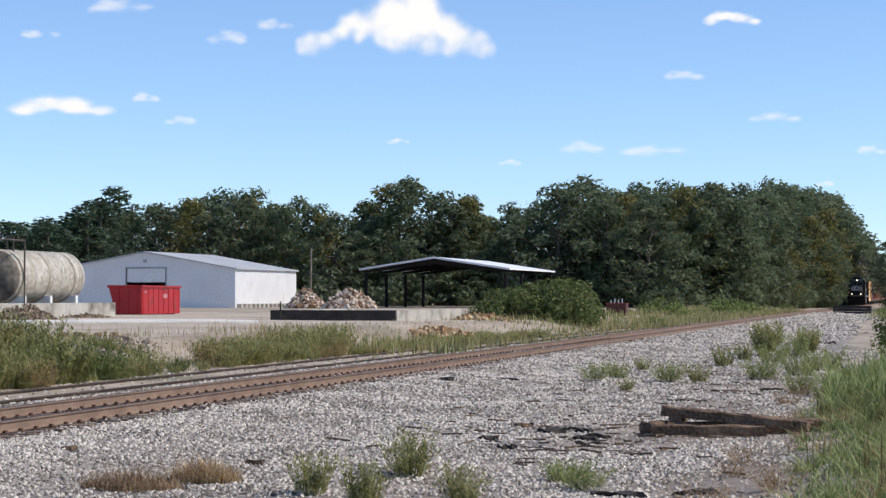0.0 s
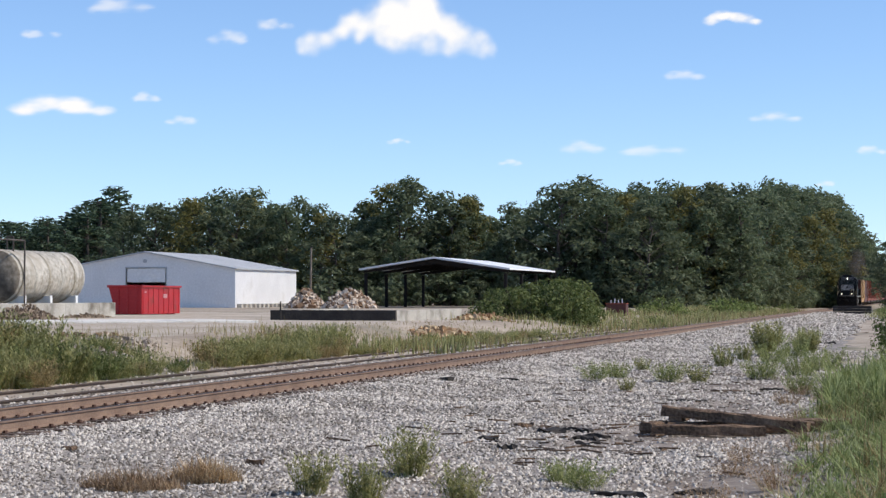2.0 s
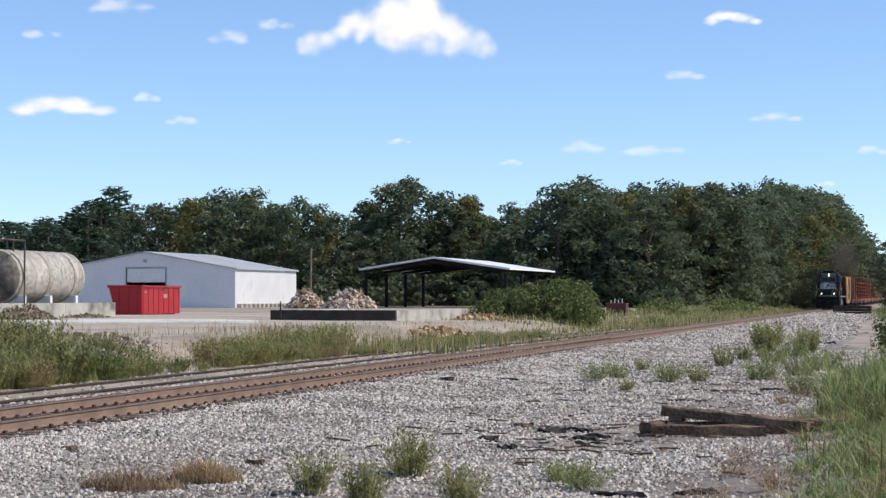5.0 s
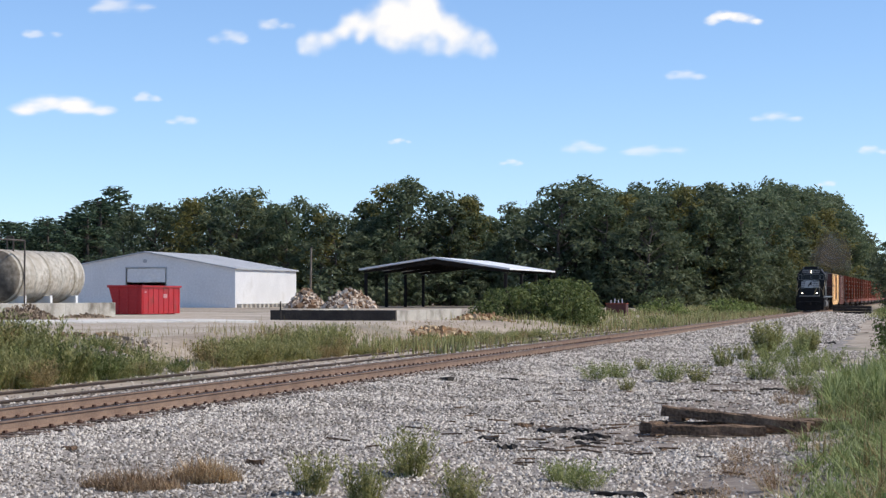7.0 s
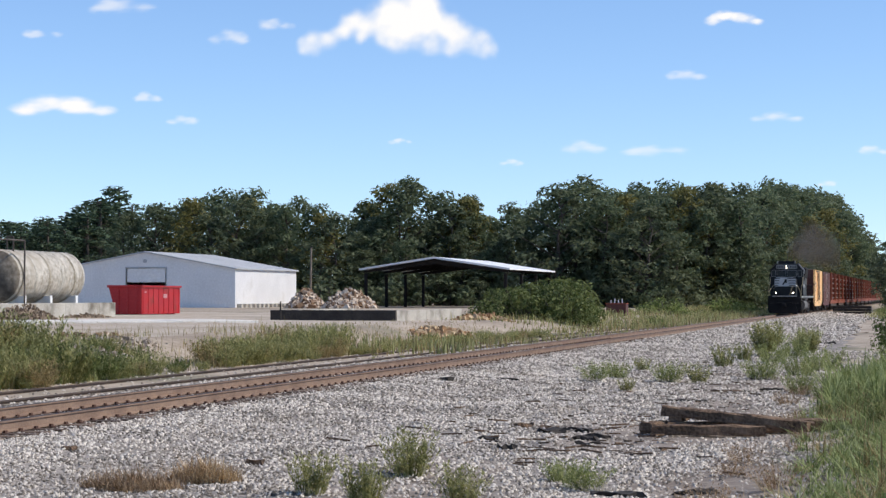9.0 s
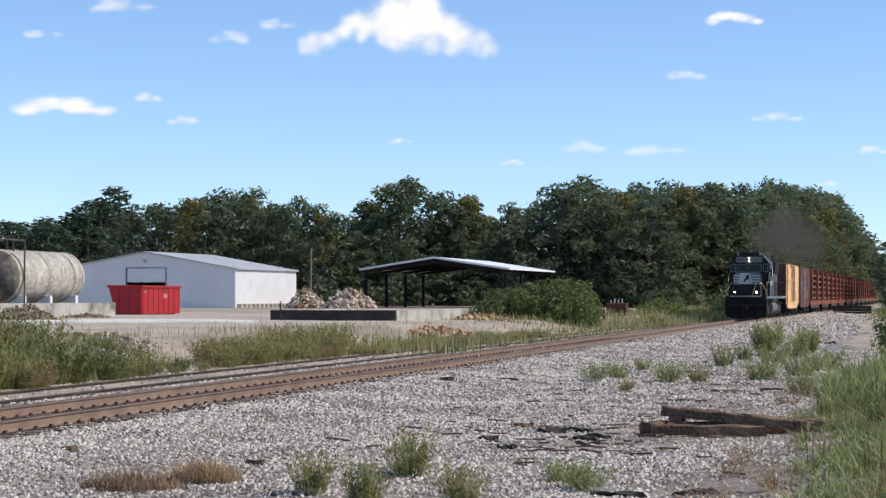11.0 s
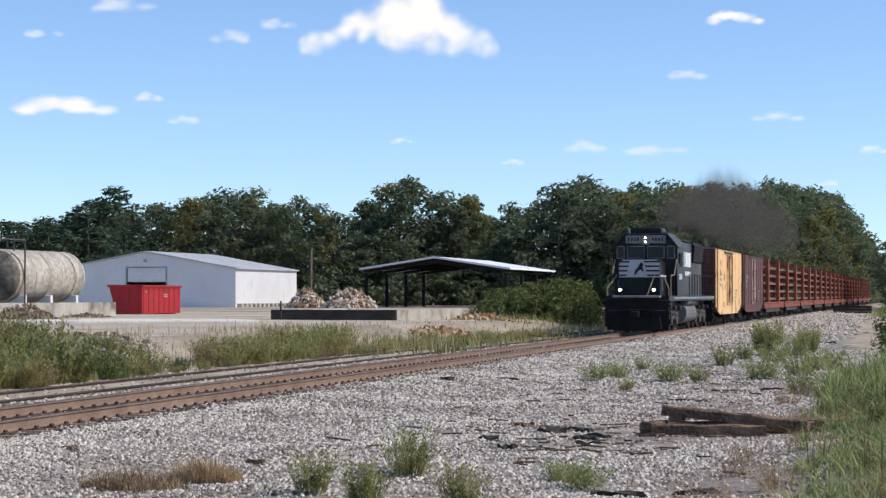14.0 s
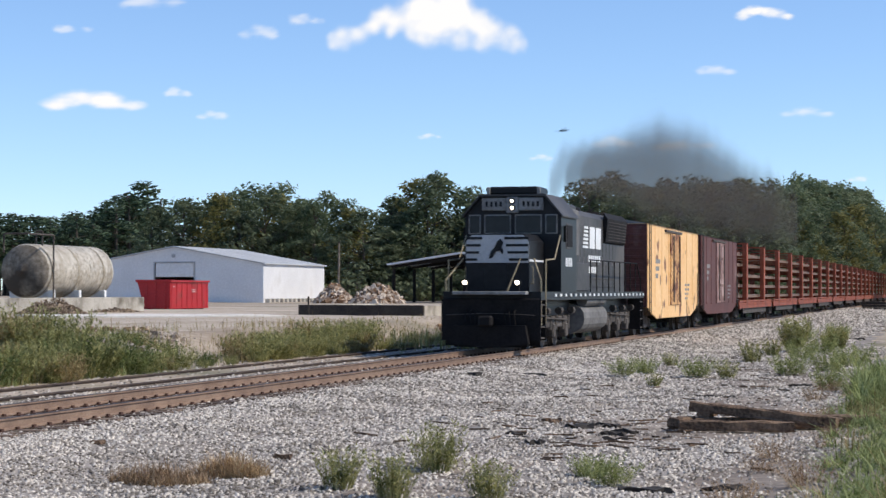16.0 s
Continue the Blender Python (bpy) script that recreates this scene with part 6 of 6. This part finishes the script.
# twigs and bark scattered over the stones
def twigs(n, seed):
    r = random.Random(seed)
    bm_v, bm_f = [], []
    for _ in range(n):
        if r.random() < 0.45:
            x, y = r.gauss(-5.4, 1.0), r.gauss(29.5, 2.6)
        else:
            x, y = r.uniform(-9.0, -3.0), r.uniform(24, 70)
        if r.random() < 0.2:
            x, y = r.uniform(-6.8, -2.5), r.uniform(95, 155)
        l, w, h = r.uniform(0.08, 0.4), r.uniform(0.01, 0.035), r.uniform(0.01, 0.03)
        m = pose(x, y, ground_z(x, y) + 0.02, r.uniform(-9, 9), r.uniform(-7, 7), r.gauss(0, 35))
        k = len(bm_v)
        for c in range(8):
            bm_v.append(tuple(m @ Vector(((c & 1) * l - l / 2, (c >> 1 & 1) * w * r.uniform(0.5, 1) - w / 2, (c >> 2) * h))))
        bm_f += [(k, k + 2, k + 3, k + 1), (k + 4, k + 5, k + 7, k + 6), (k, k + 1, k + 5, k + 4), (k + 2, k + 6, k + 7, k + 3), (k, k + 4, k + 6, k + 2), (k + 1, k + 3, k + 7, k + 5)]
    tagged(soup("twigs", bm_v, bm_f, M["old_tie"]), "dark twigs and bark scraps scattered on the stones", "twigs", kind="stuff")


twigs(170, 601)


# ---- movement ----
# distance of the train's nose from the camera's cross line, second by second
NOSE = [(0.0, 362.0), (3.5, 293.0), (7.0, 226.0), (9.0, 187.5), (12.5, 119.8), (14.5, 83.8), (16.0, 57.1)]


def motions():
    for ob, back in TRAIN:
        walk(ob, [(t, pose(TRACK_X, y + back, 0)) for t, y in NOSE])
    for ob, x, y, z in CLOUDS:
        walk(ob, [(0.0, pose(x - 3.0, y, z, 0, 0, 13.84)), (16.0, pose(x + 4.0, y, z, 0, 0, 13.84))])

    # the bird rises from behind the warehouse and crosses before the wood
    walk(BIRD, [(0.0, pose(-87.8, 221.4, 2.98, 0, 0, 14)), (12.8, pose(-87.7, 221.5, 3.65, 0, 0, 14)), (13.8, pose(-81.9, 211.6, 8.33, 0, 0, 14)), (14.6, pose(-65.0, 179.7, 11.08, 0, 0, 14)), (15.0, pose(-52.9, 156.9, 11.63, 0, 0, 14)), (15.2, pose(-46.4, 143.1, 11.88, 0, 0, 14)), (15.6, pose(-32.2, 120.8, 10.26, 0, 0, 14)), (16.0, pose(-21.4, 108.0, 10.58, 0, 0, 14))])
    walk(BIRD_PAIR, [(0.0, pose(-91.1, 220.6, 2.98, 0, 0, 190)), (13.6, pose(-91.1, 220.6, 3.65, 0, 0, 190)), (14.6, pose(-79.9, 186.3, 8.45, 0, 0, 190)), (15.4, pose(-63.6, 138.8, 11.58, 0, 0, 190)), (15.6, pose(-61.3, 127.0, 13.29, 0, 0, 190)), (15.8, pose(-61.2, 118.8, 14.76, 0, 0, 190)), (16.0, pose(-62.1, 112.4, 16.96, 0, 0, 190))])
    # the wheels roll along the rails
    table = np.array(NOSE)
    for w in AXLES:
        r, y, z = w.location.z, w.location.y, w.location.z
        rows = []
        for k in range(0, 481):
            t = k / 30
            turn = -math.degrees(float(np.interp(t, table[:, 0], table[:, 1])) / r)
            rows.append((t, pose(0, y, z, turn % 360)))
        walk(w, rows)


motions()
